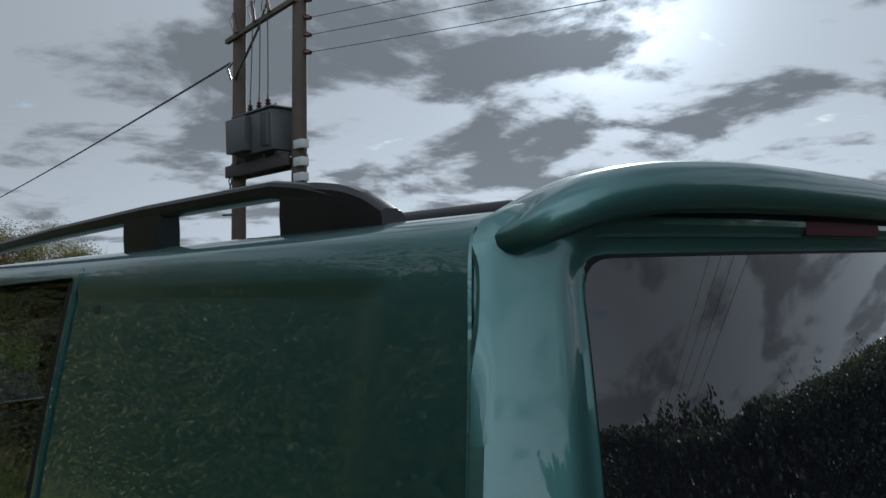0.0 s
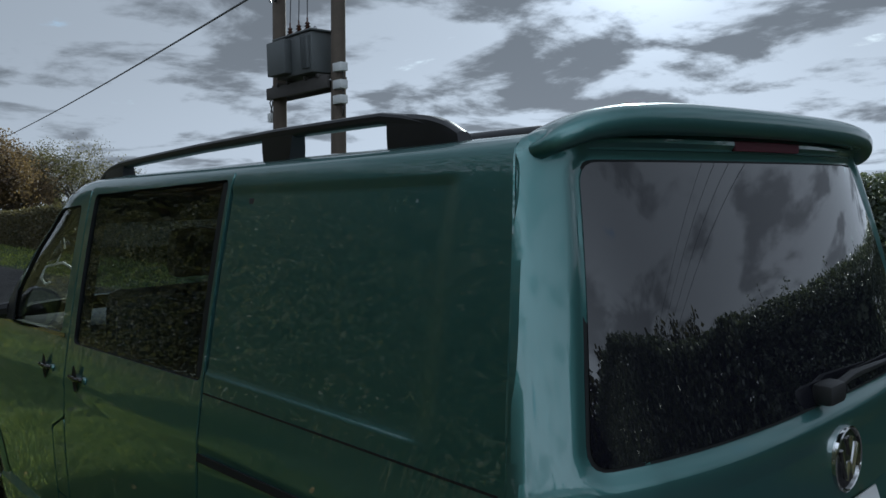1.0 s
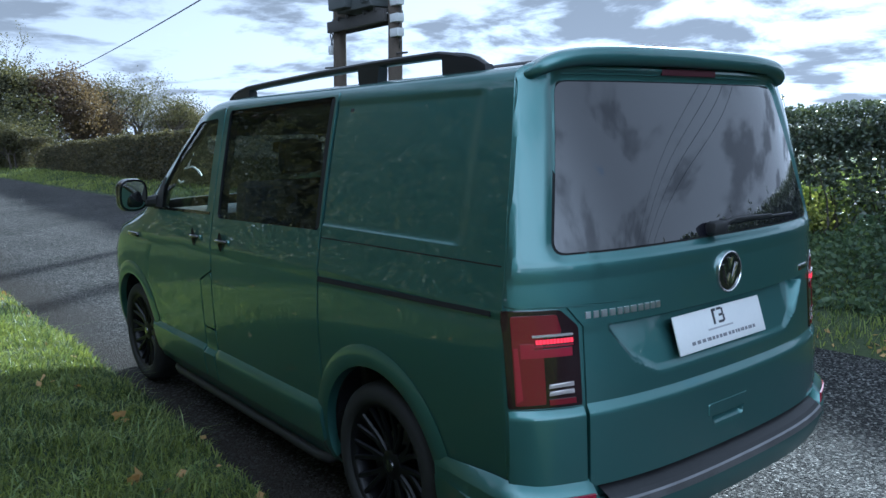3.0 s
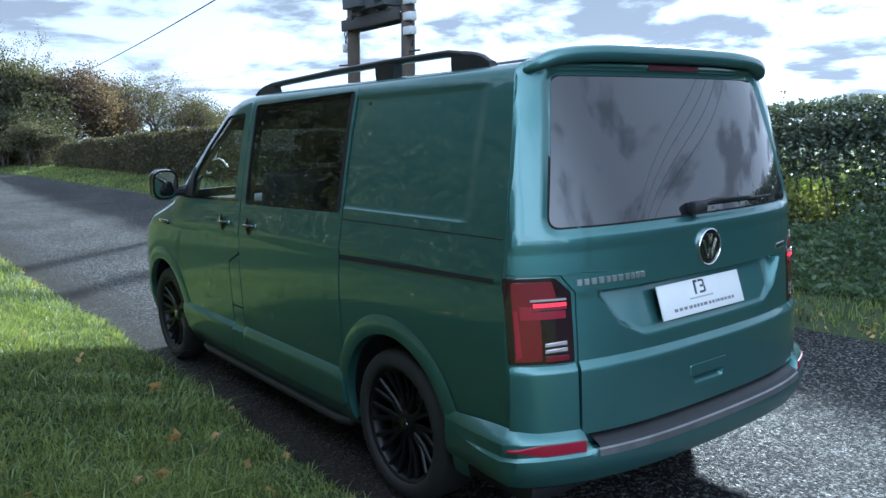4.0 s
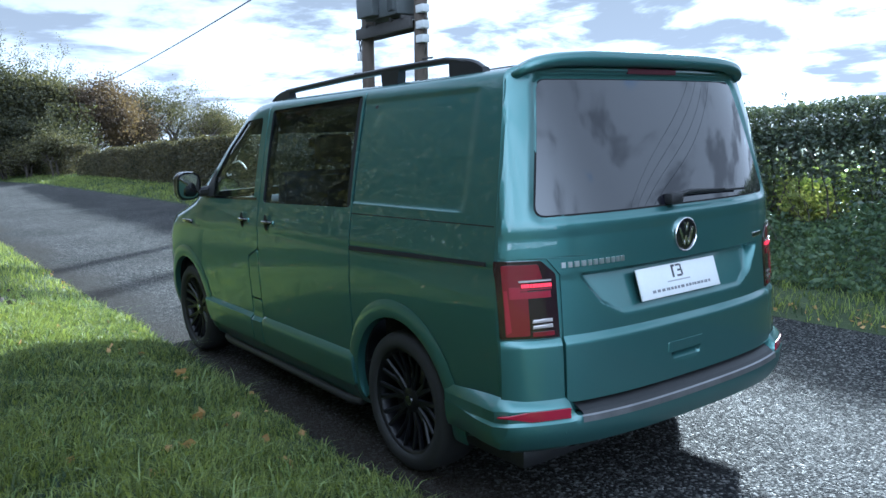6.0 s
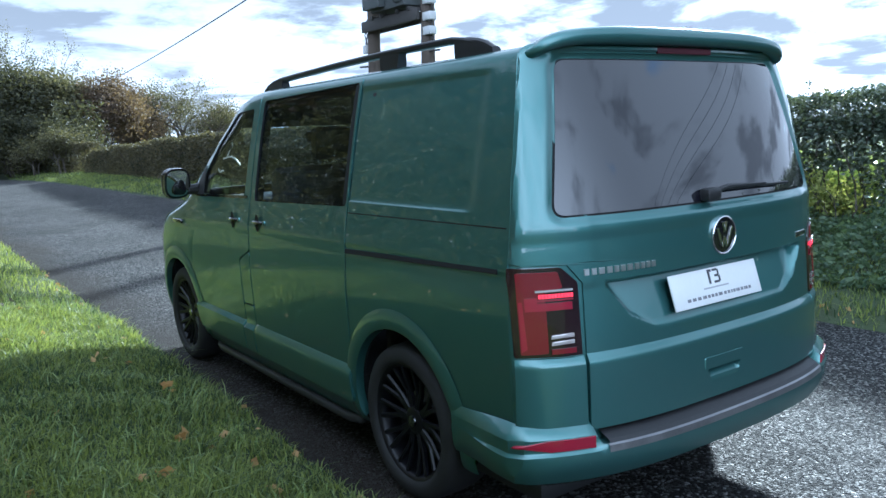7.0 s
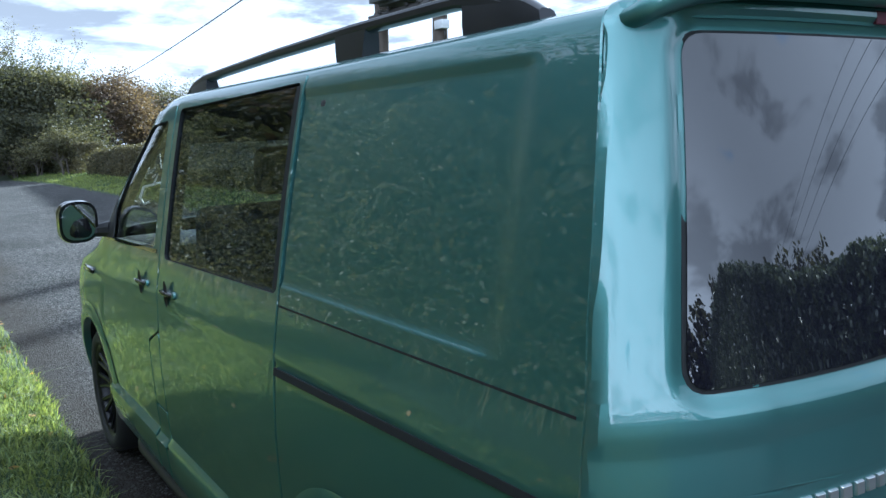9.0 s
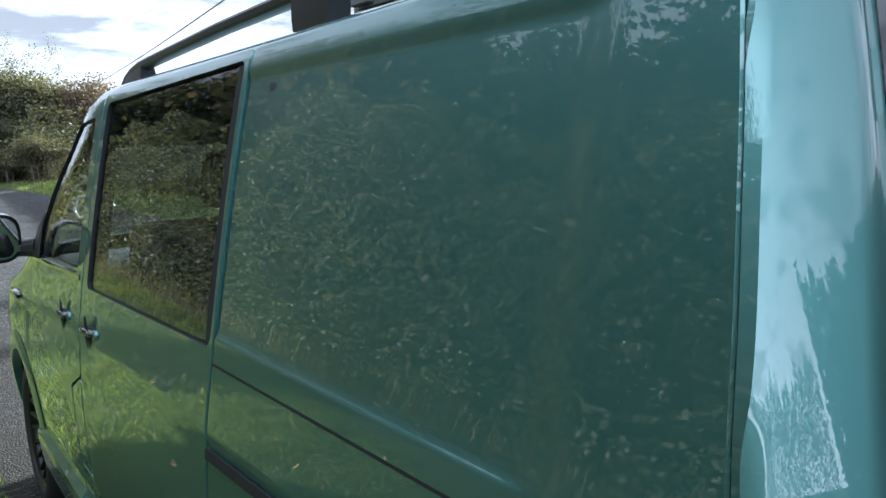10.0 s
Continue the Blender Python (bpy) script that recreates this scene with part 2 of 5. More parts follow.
CLEARGLASS = pane_glass("tinted_door_glass", (0.93, 0.96, 0.94), 0.9)
MIRROR = principled("mirror", (0.8, 0.8, 0.82), 0.02, 1.0)[0]
LINING = mottled("dark_lining", (0.02, 0.02, 0.022), (0.04, 0.04, 0.042), 6.0, 0.85)
SEAT = mottled("dark_grey_cloth", (0.03, 0.03, 0.033), (0.06, 0.06, 0.062), 14.0, 0.9, bump=0.3, bump_scale=300.0, dist=0.002)
WHITE = mottled("white_plastic", (0.72, 0.73, 0.74), (0.8, 0.8, 0.8), 6.0, 0.35)
INK = principled("dark_grey_print", (0.06, 0.06, 0.07), 0.5)[0]
THININK = principled("thin_grey_print", (0.20, 0.20, 0.22), 0.5)[0]
PALEINK = principled("pale_grey_print", (0.42, 0.42, 0.44), 0.5)[0]
ASPHALT = stony("worn_asphalt")
SOIL = mottled("turf_and_soil", (0.016, 0.022, 0.010), (0.050, 0.070, 0.022), 0.9, 0.95, bump=0.8, bump_scale=40.0, dist=0.03)
GRASS = leafy("grass_blades", (0.032, 0.056, 0.034), (0.30, 0.345, 0.095), 0.5, 0.5, 0.4, 0.28)
PALEGRASS = leafy("pale_grass_blades", (0.13, 0.19, 0.06), (0.32, 0.38, 0.16), 0.8, 0.4, 0.3)
DRYGRASS = leafy("dry_grass_stems", (0.15, 0.14, 0.075), (0.28, 0.255, 0.15), 0.8, 0.6, 0.3)
HEDGE = leafy("dark_hedge_leaves", (0.045, 0.062, 0.046), (0.125, 0.145, 0.10), 0.7, 0.30, 0.2, 0.5)
# browner far leaves, with some of the haze's grey put into their colour
HEDGE3 = leafy("hazed_brown_hedge_leaves", (0.040, 0.042, 0.030), (0.130, 0.112, 0.070), 0.4, 0.6, 0.30)
HEDGE2 = leafy("bank_bush_leaves", (0.042, 0.052, 0.036), (0.27, 0.26, 0.17), 0.6, 0.40, 0.30)
WEED = leafy("nettle_leaves", (0.045, 0.072, 0.044), (0.135, 0.180, 0.098), 0.9, 0.45, 0.35)
YOUNG = leafy("young_leaves", (0.13, 0.16, 0.05), (0.34, 0.36, 0.13), 0.9, 0.4, 0.5)
AUTUMN = leafy("autumn_leaves", (0.070, 0.056, 0.044), (0.165, 0.118, 0.082), 0.25, 0.6, 0.3)
OLIVE = leafy("olive_green_leaves", (0.050, 0.052, 0.030), (0.150, 0.138, 0.078), 0.3, 0.6, 0.3)
DARKTREE = leafy("dark_green_leaves", (0.026, 0.030, 0.020), (0.085, 0.084, 0.048), 0.3, 0.6, 0.3)
FALLEN = leafy("fallen_leaves", (0.30, 0.18, 0.07), (0.62, 0.42, 0.20), 2.0, 0.6, 0.2)
BARK = mottled("bark", (0.035, 0.028, 0.022), (0.10, 0.085, 0.068), 5.0, 0.9, bump=0.6, bump_scale=30.0, dist=0.02)
TIMBER = mottled("creosoted_timber", (0.040, 0.030, 0.023), (0.085, 0.068, 0.052), 3.0, 0.85, bump=0.5, bump_scale=25.0, dist=0.01)
TANK = mottled("grey_green_tank_paint", (0.045, 0.050, 0.052), (0.075, 0.082, 0.084), 3.0, 0.55)
CERAMIC = principled("brown_porcelain", (0.05, 0.022, 0.014), 0.15)[0]
WIRE = principled("dark_cable", (0.02, 0.02, 0.022), 0.5)[0]
GREYBOX = mottled("pale_grey_box", (0.42, 0.43, 0.44), (0.52, 0.53, 0.53), 6.0, 0.5)


# ---- helpers for meshes ----
def mesh_of(name, verts, faces, smooth=True, angle=32.0):
    me = bpy.data.meshes.new(name)
    me.from_pydata([tuple(v) for v in verts], [], [tuple(f) for f in faces])
    me.validate()
    me.update()
    if smooth:
        me.polygons.foreach_set("use_smooth", [True] * len(me.polygons))
        me.set_sharp_from_angle(angle=radians(angle))
    return me


def from_bm(name, bm, smooth=True, angle=32.0):
    bmesh.ops.recalc_face_normals(bm, faces=bm.faces[:])
    me = bpy.data.meshes.new(name)
    bm.to_mesh(me)
    bm.free()
    if smooth:
        me.polygons.foreach_set("use_smooth", [True] * len(me.polygons))
        me.set_sharp_from_angle(angle=radians(angle))
    return me


def part(name, me, material, parent, label=""):
    ob = new(name, me)
    if material is not None:
        me.materials.clear()
        me.materials.append(material)
    if parent is not None:
        ob.parent = parent
    if label:
        tagged(ob, label)
    return ob


def thing(name, label, category, at=(0, 0, 0), group="", kind=""):
    ob = new(name)
    ob.location = at
    ob.empty_display_size = 0.2
    return tagged(ob, label, category, group, kind)


def add_box(bm, lo, hi, bevel=0.0, m=None, seg=2):
    lo, hi = Vector(lo), Vector(hi)
    r = bmesh.ops.create_cube(bm, size=1.0)
    vs = r["verts"]
    for v in vs:
        v.co = Vector((lo[i] + (v.co[i] + 0.5) * (hi[i] - lo[i]) for i in range(3)))
    if bevel:
        es = list({e for v in vs for e in v.link_edges})
        out = bmesh.ops.bevel(bm, geom=vs + es, offset=bevel, segments=seg, profile=0.5, affect="EDGES")
        vs = list({v for f in out["faces"] for v in f.verts} | {v for v in vs if v.is_valid})
    if m is not None:
        for v in vs:
            v.co = m @ v.co
    return vs


def box_mesh(name, lo, hi, bevel=0.0, m=None, seg=2):
    bm = bmesh.new()
    add_box(bm, lo, hi, bevel, m, seg)
    return from_bm(name, bm)


def tube(points, radii, sides=8, squash=None):
    """Verts and faces of a round bar along points; radii one or many."""
    pts = [Vector(p) for p in points]
    if isinstance(radii, (int, float)):
        radii = [radii] * len(pts)
    verts, faces = [], []
    ref = None
    for i, p in enumerate(pts):
        d = (pts[min(i + 1, len(pts) - 1)] - pts[max(i - 1, 0)]).normalized()
        if ref is None:
            ref = Vector((0, 0, 1)) if abs(d.z) < 0.9 else Vector((1, 0, 0))
        a = d.cross(ref).normalized()
        b = a.cross(d).normalized()
        ref = b
        for k in range(sides):
            ang = 2 * math.pi * (k + 0.5) / sides
            ca, sa = math.cos(ang), math.sin(ang)
            if squash:
                q = squash[2]
                ca = math.copysign(abs(ca) ** q, ca) * squash[0]
                sa = math.copysign(abs(sa) ** q, sa) * squash[1]
            verts.append(p + radii[i] * (a * ca + b * sa))
    for i in range(len(pts) - 1):
        for k in range(sides):
            k2 = (k + 1) % sides
            faces.append((i * sides + k, i * sides + k2, (i + 1) * sides + k2, (i + 1) * sides + k))
    faces.append(tuple(range(sides))[::-1])
    n = (len(pts) - 1) * sides
    faces.append(tuple(range(n, n + sides)))
    return verts, faces


def merged(name, pieces, smooth=True, angle=32.0):
    verts, faces = [], []
    for v, f in pieces:
        n = len(verts)
        verts += list(v)
        faces += [tuple(i + n for i in q) for q in f]
    return mesh_of(name, verts, faces, smooth, angle)


def lathe(profile, sides=48, axis="x"):
    """Turn (radius, along) round the axis."""
    verts, faces = [], []
    for r, a in profile:
        for k in range(sides):
            t = 2 * math.pi * k / sides
            c, s = r * math.cos(t), r * math.sin(t)
            verts.append((a, c, s) if axis == "x" else ((c, s, a) if axis == "z" else (c, a, s)))
    for i in range(len(profile) - 1):
        for k in range(sides):
            k2 = (k + 1) % sides
            faces.append((i * sides + k, i * sides + k2, (i + 1) * sides + k2, (i + 1) * sides + k))
    return verts, faces


def cut(ob, cutters, mode="DIFFERENCE"):
    """Cut the cutters out of ob for good."""
    for c in cutters:
        md = ob.modifiers.new("cut", "BOOLEAN")
        md.operation, md.object, md.solver = mode, c, "EXACT"
        md.material_mode = "TRANSFER"
    bpy.context.view_layer.update()
    me = bpy.data.meshes.new_from_object(ob.evaluated_get(bpy.context.evaluated_depsgraph_get()))
    ob.modifiers.clear()
    ob.data = me
    me.polygons.foreach_set("use_smooth", [True] * len(me.polygons))
    me.set_sharp_from_angle(angle=radians(30))


# ---- the van: its skin as smooth functions; y from its tail to its nose ----
def monotone(table):
    xs, ys = np.array([a for a, _ in table]), np.array([b for _, b in table])
    h, d = np.diff(xs), np.diff(ys) / np.diff(xs)
    m = np.zeros_like(ys)
    for i in range(1, len(xs) - 1):
        if d[i - 1] * d[i] > 0:
            w1, w2 = 2 * h[i] + h[i - 1], h[i] + 2 * h[i - 1]
            m[i] = (w1 + w2) / (w1 / d[i - 1] + w2 / d[i])
    m[0], m[-1] = d[0], d[-1]

    def f(v):
        v = np.clip(np.asarray(v, float), xs[0], xs[-1])
        i = np.clip(np.searchsorted(xs, v) - 1, 0, len(h) - 1)
        t = (v - xs[i]) / h[i]
        return ((1 + 2 * t) * (1 - t) ** 2 * ys[i] + t * (1 - t) ** 2 * h[i] * m[i]
                + t * t * (3 - 2 * t) * ys[i + 1] + t * t * (t - 1) * h[i] * m[i + 1])
    return f


width_knots = monotone([(0.22, .86), (.312, .905), (.451, .925), (.601, .937), (.87, .945), (1.07, .935), (1.19, .918), (1.28, .897), (1.47, .863), (1.67, .822), (1.79, .795), (1.85, .772), (1.872, .742), (1.885, .69), (1.892, .58), (1.896, .42), (1.898, .22), (1.899, .01)])
tail_knots = monotone([(.22, .03), (.451, .02), (.659, .025), (.79, .03), (1.07, .05), (1.17, .055), (1.27, .064), (1.37, .09), (1.52, .14), (1.67, .195), (1.8, .205), (1.87, .226), (1.886, .25), (1.899, .31)])
nose_at = monotone([(.22, 4.72), (.451, 4.88), (.659, 4.9), (.92, 4.86), (1.07, 4.70), (1.17, 4.33), (1.37, 4.02), (1.67, 3.56), (1.85, 3.27), (1.884, 3.12), (1.899, 2.95)])


def smooth_step(t):
    t = np.clip(t, 0, 1)
    return t * t * (3 - 2 * t)


def width_at(z):
    """Half width: an even curve through the glasshouse, knots at sill and roof."""
    z = np.asarray(z, float)
    t = z - 1.07
    even = .9345 - .150 * t - .060 * t * t
    k = smooth_step((z - 1.0) / .12) * (1 - smooth_step((z - 1.76) / .07))
    return width_knots(z) * (1 - k) + even * k


def tail_at(z):
    """The tail's lean: upright below, one even curve from the glass up."""
    z = np.asarray(z, float)
    t = z - 1.27
    even = .062 + .277 * t + .036 * t * t
    k = smooth_step((z - 1.19) / .08) * (1 - smooth_step((z - 1.84) / .05))
    return tail_knots(z) * (1 - k) + even * k


PF, NOSE = 2.8, 0.75


def round_at(z):
    """How tight the tail's corner is in plan, and how deep."""
    z = np.asarray(z, float)
    return 3.0 - .8 * smooth_step((z - 1.0) / .30), .020 - .008 * smooth_step((z - 1.4) / .30)


def bow_at(x, z):
    """How far the tail bows in plan: flat in the middle, more towards the corners."""
    q = np.asarray(x, float) ** 2
    return .055 * q + (.165 - .025 * smooth_step((np.asarray(z, float) - 1.3) / .5)) * q * q


def glass_y(x, z):
    """The rear glass, flush between the pillars."""
    t = np.asarray(z, float) - 1.27
    return .0675 + .28 * t + .04 * t * t + bow_at(x, z) * 1.02


def corner_at(z):
    """Where the flat side ends and the tail's corner begins."""
    return tail_at(z) + bow_at(width_at(z), z) + round_at(z)[1]


def tail_y(x, z):
    """The tail in plan: a gentle bow with tight corners."""
    w, r = width_at(z), tail_at(z)
    k = np.clip(np.abs(x) / w, 0, 1)
    tight, deep = round_at(z)
    return r + bow_at(k * w, z) + deep * (1 - (1 - k ** tight) ** (1 / tight))


def half_width(y, z):
    y, z = np.broadcast_arrays(np.asarray(y, float), np.asarray(z, float))
    w, f = width_at(z), nose_at(z)
    lo, hi = np.zeros_like(w), np.array(w)
    edge = corner_at(z)
    if np.any(y < edge):
        for _ in range(26):
            mid = (lo + hi) / 2
            out = tail_y(mid, z) > y
            hi, lo = np.where(out, mid, hi), np.where(out, lo, mid)
        w = np.where(y < edge, (lo + hi) / 2, w)
    q = np.clip((y - f + NOSE) / NOSE, 0, 1)
    return w * (1 - q ** PF) ** (1 / PF)


def nose_y(x, z):
    k = np.clip(np.abs(x) / width_at(z), 0, 1)
    return nose_at(z) - NOSE + NOSE * (1 - k ** PF) ** (1 / PF)


def side_map(sgn):
    def f(y, z, off):
        e = 1e-3
        h = half_width(y, z)
        hy, hz = (half_width(y + e, z) - half_width(y - e, z)) / (2 * e), (half_width(y, z + e) - half_width(y, z - e)) / (2 * e)
        n = np.stack([np.ones_like(h), -hy, -hz], -1)
        n /= np.linalg.norm(n, axis=-1, keepdims=True)
        p = np.stack([h, y, z], -1) + n * np.asarray(off)[..., None]
        return p * (sgn, 1, 1)
    return f


def end_map(fun, way):
    def f(x, z, off):
        e = 1e-3
        y = fun(x, z)
        yx, yz = (fun(x + e, z) - fun(x - e, z)) / (2 * e), (fun(x, z + e) - fun(x, z - e)) / (2 * e)
        n = np.stack([-way * yx, way * np.ones_like(y), -way * yz], -1)
        n /= np.linalg.norm(n, axis=-1, keepdims=True)
        return np.stack([x, y, z], -1) + n * np.asarray(off)[..., None]
    return f


WRAP_FLAT = .66


@functools.lru_cache(maxsize=4000)
def wrap_curve(z):
    """One level of the skin from the tail's flat middle round its corner and along the side."""
    w = float(width_at(z))
    k = WRAP_FLAT / w + (1 - WRAP_FLAT / w) * (1 - (1 - np.linspace(0, 1, 160)) ** 3)
    xs, ys = np.r_[w * k, w], np.r_[tail_y(w * k, z), 1.6]
    return WRAP_FLAT + np.r_[0, np.cumsum(np.hypot(np.diff(xs), np.diff(ys)))], xs, ys


def wrap_xy(u, z):
    """The skin by its way round the tail: across from the middle, then on along the side."""
    if u <= WRAP_FLAT:
        return u, float(tail_y(u, z))
    way, xs, ys = wrap_curve(round(float(z), 6))
    return float(np.interp(u, way, xs)), float(np.interp(u, way, ys))


def wrap_u(y, z):
    """How far round the tail the side reaches that y."""
    lo, hi = .7, 2.0
    for _ in range(30):
        mid = (lo + hi) / 2
        lo, hi = (mid, hi) if wrap_xy(mid, z)[1] < y else (lo, mid)
    return lo


def wrap_map(u, z, off):
    U, Z, O = np.broadcast_arrays(np.asarray(u, float), np.asarray(z, float), np.asarray(off, float))
    out, e = np.zeros(U.shape + (3,)), 2e-3
    for i in np.ndindex(U.shape):
        g, a, h = math.copysign(1, U[i]), abs(U[i]), Z[i]
        p, pu, pz = (Vector((*wrap_xy(b, c), c)) for b, c in ((a, h), (a + e, h), (a, h + e)))
        n = (pu - p).cross(pz - p).normalized()
        p = p + n * float(O[i])
        out[i] = (g * p.x, p.y, p.z)
    return out


LEFT, RIGHT = side_map(-1), side_map(1)
TAIL, FRONT, GLASS = end_map(tail_y, -1.0), end_map(nose_y, 1.0), end_map(glass_y, -1.0)


def rounded(poly, r):
    """The polygon with its corners rounded."""
    out = []
    n = len(poly)
    for i in range(n):
        a, b, c = (Vector((*poly[(i + k) % n], 0)) for k in (-1, 0, 1))
        u, v = (a - b), (c - b)
        d = min(r, 0.45 * u.length, 0.45 * v.length)
        p, q = b + u.normalized() * d, b + v.normalized() * d
        for k in range(6):
            t = k / 5
            w = p * (1 - t) ** 2 + b * 2 * t * (1 - t) + q * t * t
            out.append((w.x, w.y))
    return out


def slab(name, surf, poly, depth, off=0.0, nu=12, nv=12, relief=None, edge=0.0):
    """A plate of that outline, laid on a curved surface: off metres proud at its outer face, depth thick, its rim rolled over by edge."""
    vs = np.array([p[1] for p in poly])
    us = np.array([p[0] for p in poly])
    lo, hi = vs.min() + 1e-5, vs.max() - 1e-5
    t = np.linspace(0, 1, nv + 1)
    if edge:
        e = min(0.2 / nv, edge * 1.5 / (hi - lo))
        t = np.r_[0, e, t[1:-1], 1 - e, 1]
    levels = np.unique(np.r_[lo + (hi - lo) * t, [v for v in vs if lo < v < hi]])
    keep = [levels[0]]
    for v in levels[1:]:
        if v - keep[-1] > 4e-4:
            keep.append(v)
    levels = keep
    s = np.linspace(0, 1, nu + 1)
    if edge:
        e = min(0.2 / nu, edge * 1.5 / (us.max() - us.min()))
        s = np.r_[0, e, s[1:-1], 1 - e, 1]
    U, V = np.zeros((len(levels), len(s))), np.zeros((len(levels), len(s)))
    n = len(poly)
    for j, v in enumerate(levels):
        xs = []
        for i in range(n):
            (u0, v0), (u1, v1) = poly[i], poly[(i + 1) % n]
            if (v0 - v) * (v1 - v) <= 0 and abs(v1 - v0) > 1e-9:
                xs.append(u0 + (u1 - u0) * (v - v0) / (v1 - v0))
        a, b = min(xs), max(xs)
        if b - a < 1e-4:
            b = a + 1e-4
        U[j], V[j] = a + (b - a) * s, v
    O = np.full(U.shape, off)
    if relief is not None:
        O = O + relief(U, V)
    if edge:
        O[0] -= edge
        O[-1] -= edge
        O[1:-1, 0] -= edge
        O[1:-1, -1] -= edge
    outer, inner = surf(U, V, O), surf(U, V, np.full(U.shape, off - depth))
    R, C = U.shape
    verts = np.concatenate([outer.reshape(-1, 3), inner.reshape(-1, 3)])
    N = R * C
    faces = []
    for j in range(R - 1):
        for i in range(C - 1):
            a = j * C + i
            faces.append((a, a + 1, a + C + 1, a + C))
            faces.append((N + a, N + a + C, N + a + C + 1, N + a + 1))
    for i in range(C - 1):
        faces.append((i, N + i, N + i + 1, i + 1))
        a = (R - 1) * C + i
        faces.append((a, a + 1, N + a + 1, N + a))
    for j in range(R - 1):
        a = j * C
        faces.append((a, a + C, N + a + C, N + a))
        a = j * C + C - 1
        faces.append((a, N + a, N + a + C, a + C))
    bm = bmesh.new()
    bv = [bm.verts.new(v) for v in verts]
    for f in faces:
        bm.faces.new([bv[i] for i in f])
    return from_bm(name, bm, angle=28)


def hull(inset=0.0, zs=None, y_lo=-1.0, y_hi=9.0, under=False):
    """The closed skin, level by level."""
    th = np.linspace(0, math.pi / 2, 15)
    ring_t = [(math.sin(a) ** .45, math.cos(a)) for a in np.linspace(0, math.pi / 2, 25)]
    ring_n = [(math.sin(a) ** (2 / PF), math.cos(a) ** (2 / PF)) for a in th]
    verts, faces = [], []
    per = None
    for z in zs:
        w, f = float(width_at(z)) - inset, float(nose_at(z)) - inset * 1.4
        w = max(w, 0.004)
        half = []
        yr = float(corner_at(z)) + (.17 if under and z < .42 else 0)
        for sx, cy in ring_t:
            # the shell lies deeper where the tailgate covers it
            deep = .075 if under and cy > .3 and (1.16 < z < (1.85 if w * sx < .68 else 1.81) or (.62 < z < 1.09 and w * sx < .66)) else .17 if under and z < .42 else 0.0
            half.append((w * sx, min(float(corner_at(z)), float(tail_y(float(width_at(z)) * sx, z)) + inset * cy) + deep))
        for y in np.linspace(yr, f - NOSE, 40)[1:-1]:
            half.append((w - (.022 if under and .42 < z < 1.80 and y < 3.55 else 0), float(y)))
        for sx, cy in ring_n[::-1]:
            half.append((w * sx, f - NOSE + NOSE * cy))
        loop = half + [(-x, y) for x, y in half[::-1][1:-1]]
        per = len(loop)
        verts += [(x, min(max(y, y_lo), y_hi), max(z, .33 + .002 * z) if under and y < .56 else z) for x, y in loop]
    for j in range(len(zs) - 1):
        for i in range(per):
            k = (i + 1) % per
            faces.append((j * per + i, j * per + k, (j + 1) * per + k, (j + 1) * per + i))
    faces.append(tuple(range(per))[::-1])
    n = (len(zs) - 1) * per
    faces.append(tuple(range(n, n + per)))
    bm = bmesh.new()
    bv = [bm.verts.new(v) for v in verts]
    for f in faces:
        bm.faces.new([bv[i] for i in f])
    return bm


HUB_Z, HUB_R, HUB_F, ARCH = 0.345, 0.99, 3.99, 0.405
SLIDE_WIN = [(1.425, 1.268), (2.515, 1.245), (2.522, 1.812), (1.430, 1.832)]
FRONT_WIN = [(2.665, 1.272), (3.42, 1.252), (3.40, 1.36), (3.20, 1.58), (2.96, 1.755), (2.66, 1.775)]
SLIDE_DOOR = [(1.412, .335), (2.575, .335), (2.575, 1.838), (1.412, 1.852)]
FUEL_FLAP = [(2.583, .625), (2.732, .625), (2.732, .885), (2.583, .948)]
PILLAR_FOOT = [(2.583, .335), (2.732, .335), (2.732, .617), (2.583, .617)]
FRONT_DOOR = [(2.740, .335), (3.56, .335), (3.73, .76), (3.73, 1.21), (3.54, 1.31), (3.26, 1.60), (3.02, 1.815), (2.583, 1.83), (2.583, .955), (2.740, .892)]
SEAM = monotone([(.5, .233), (1.0, .237), (1.12, .246), (1.27, .254), (1.4, .270), (1.5, .279), (1.6, .291), (1.71, .306), (1.81, .324), (1.885, .347)])


def sill_relief(y, z):
    return 0.028 * (1 - smooth_step((z - .478) / .03)) - 0.006 * smooth_step((1.098 - .02 * (y - 1.4) - z) / .010)


def quarter_relief(y, z):
    """A pressed field behind the sliding door, open at its front."""
    rows = smooth_step((z - 1.288) / .014) * (1 - smooth_step((z - 1.785) / .03))
    turn = np.where(z < 1.35, np.hypot(np.maximum(.54 - y, 0), np.maximum(1.35 - z, 0)), np.maximum(.54 - y, 0))
    return -0.007 * rows * (1 - smooth_step((turn - .03) / .06)) - 0.006 * smooth_step((1.100 - z) / .010)


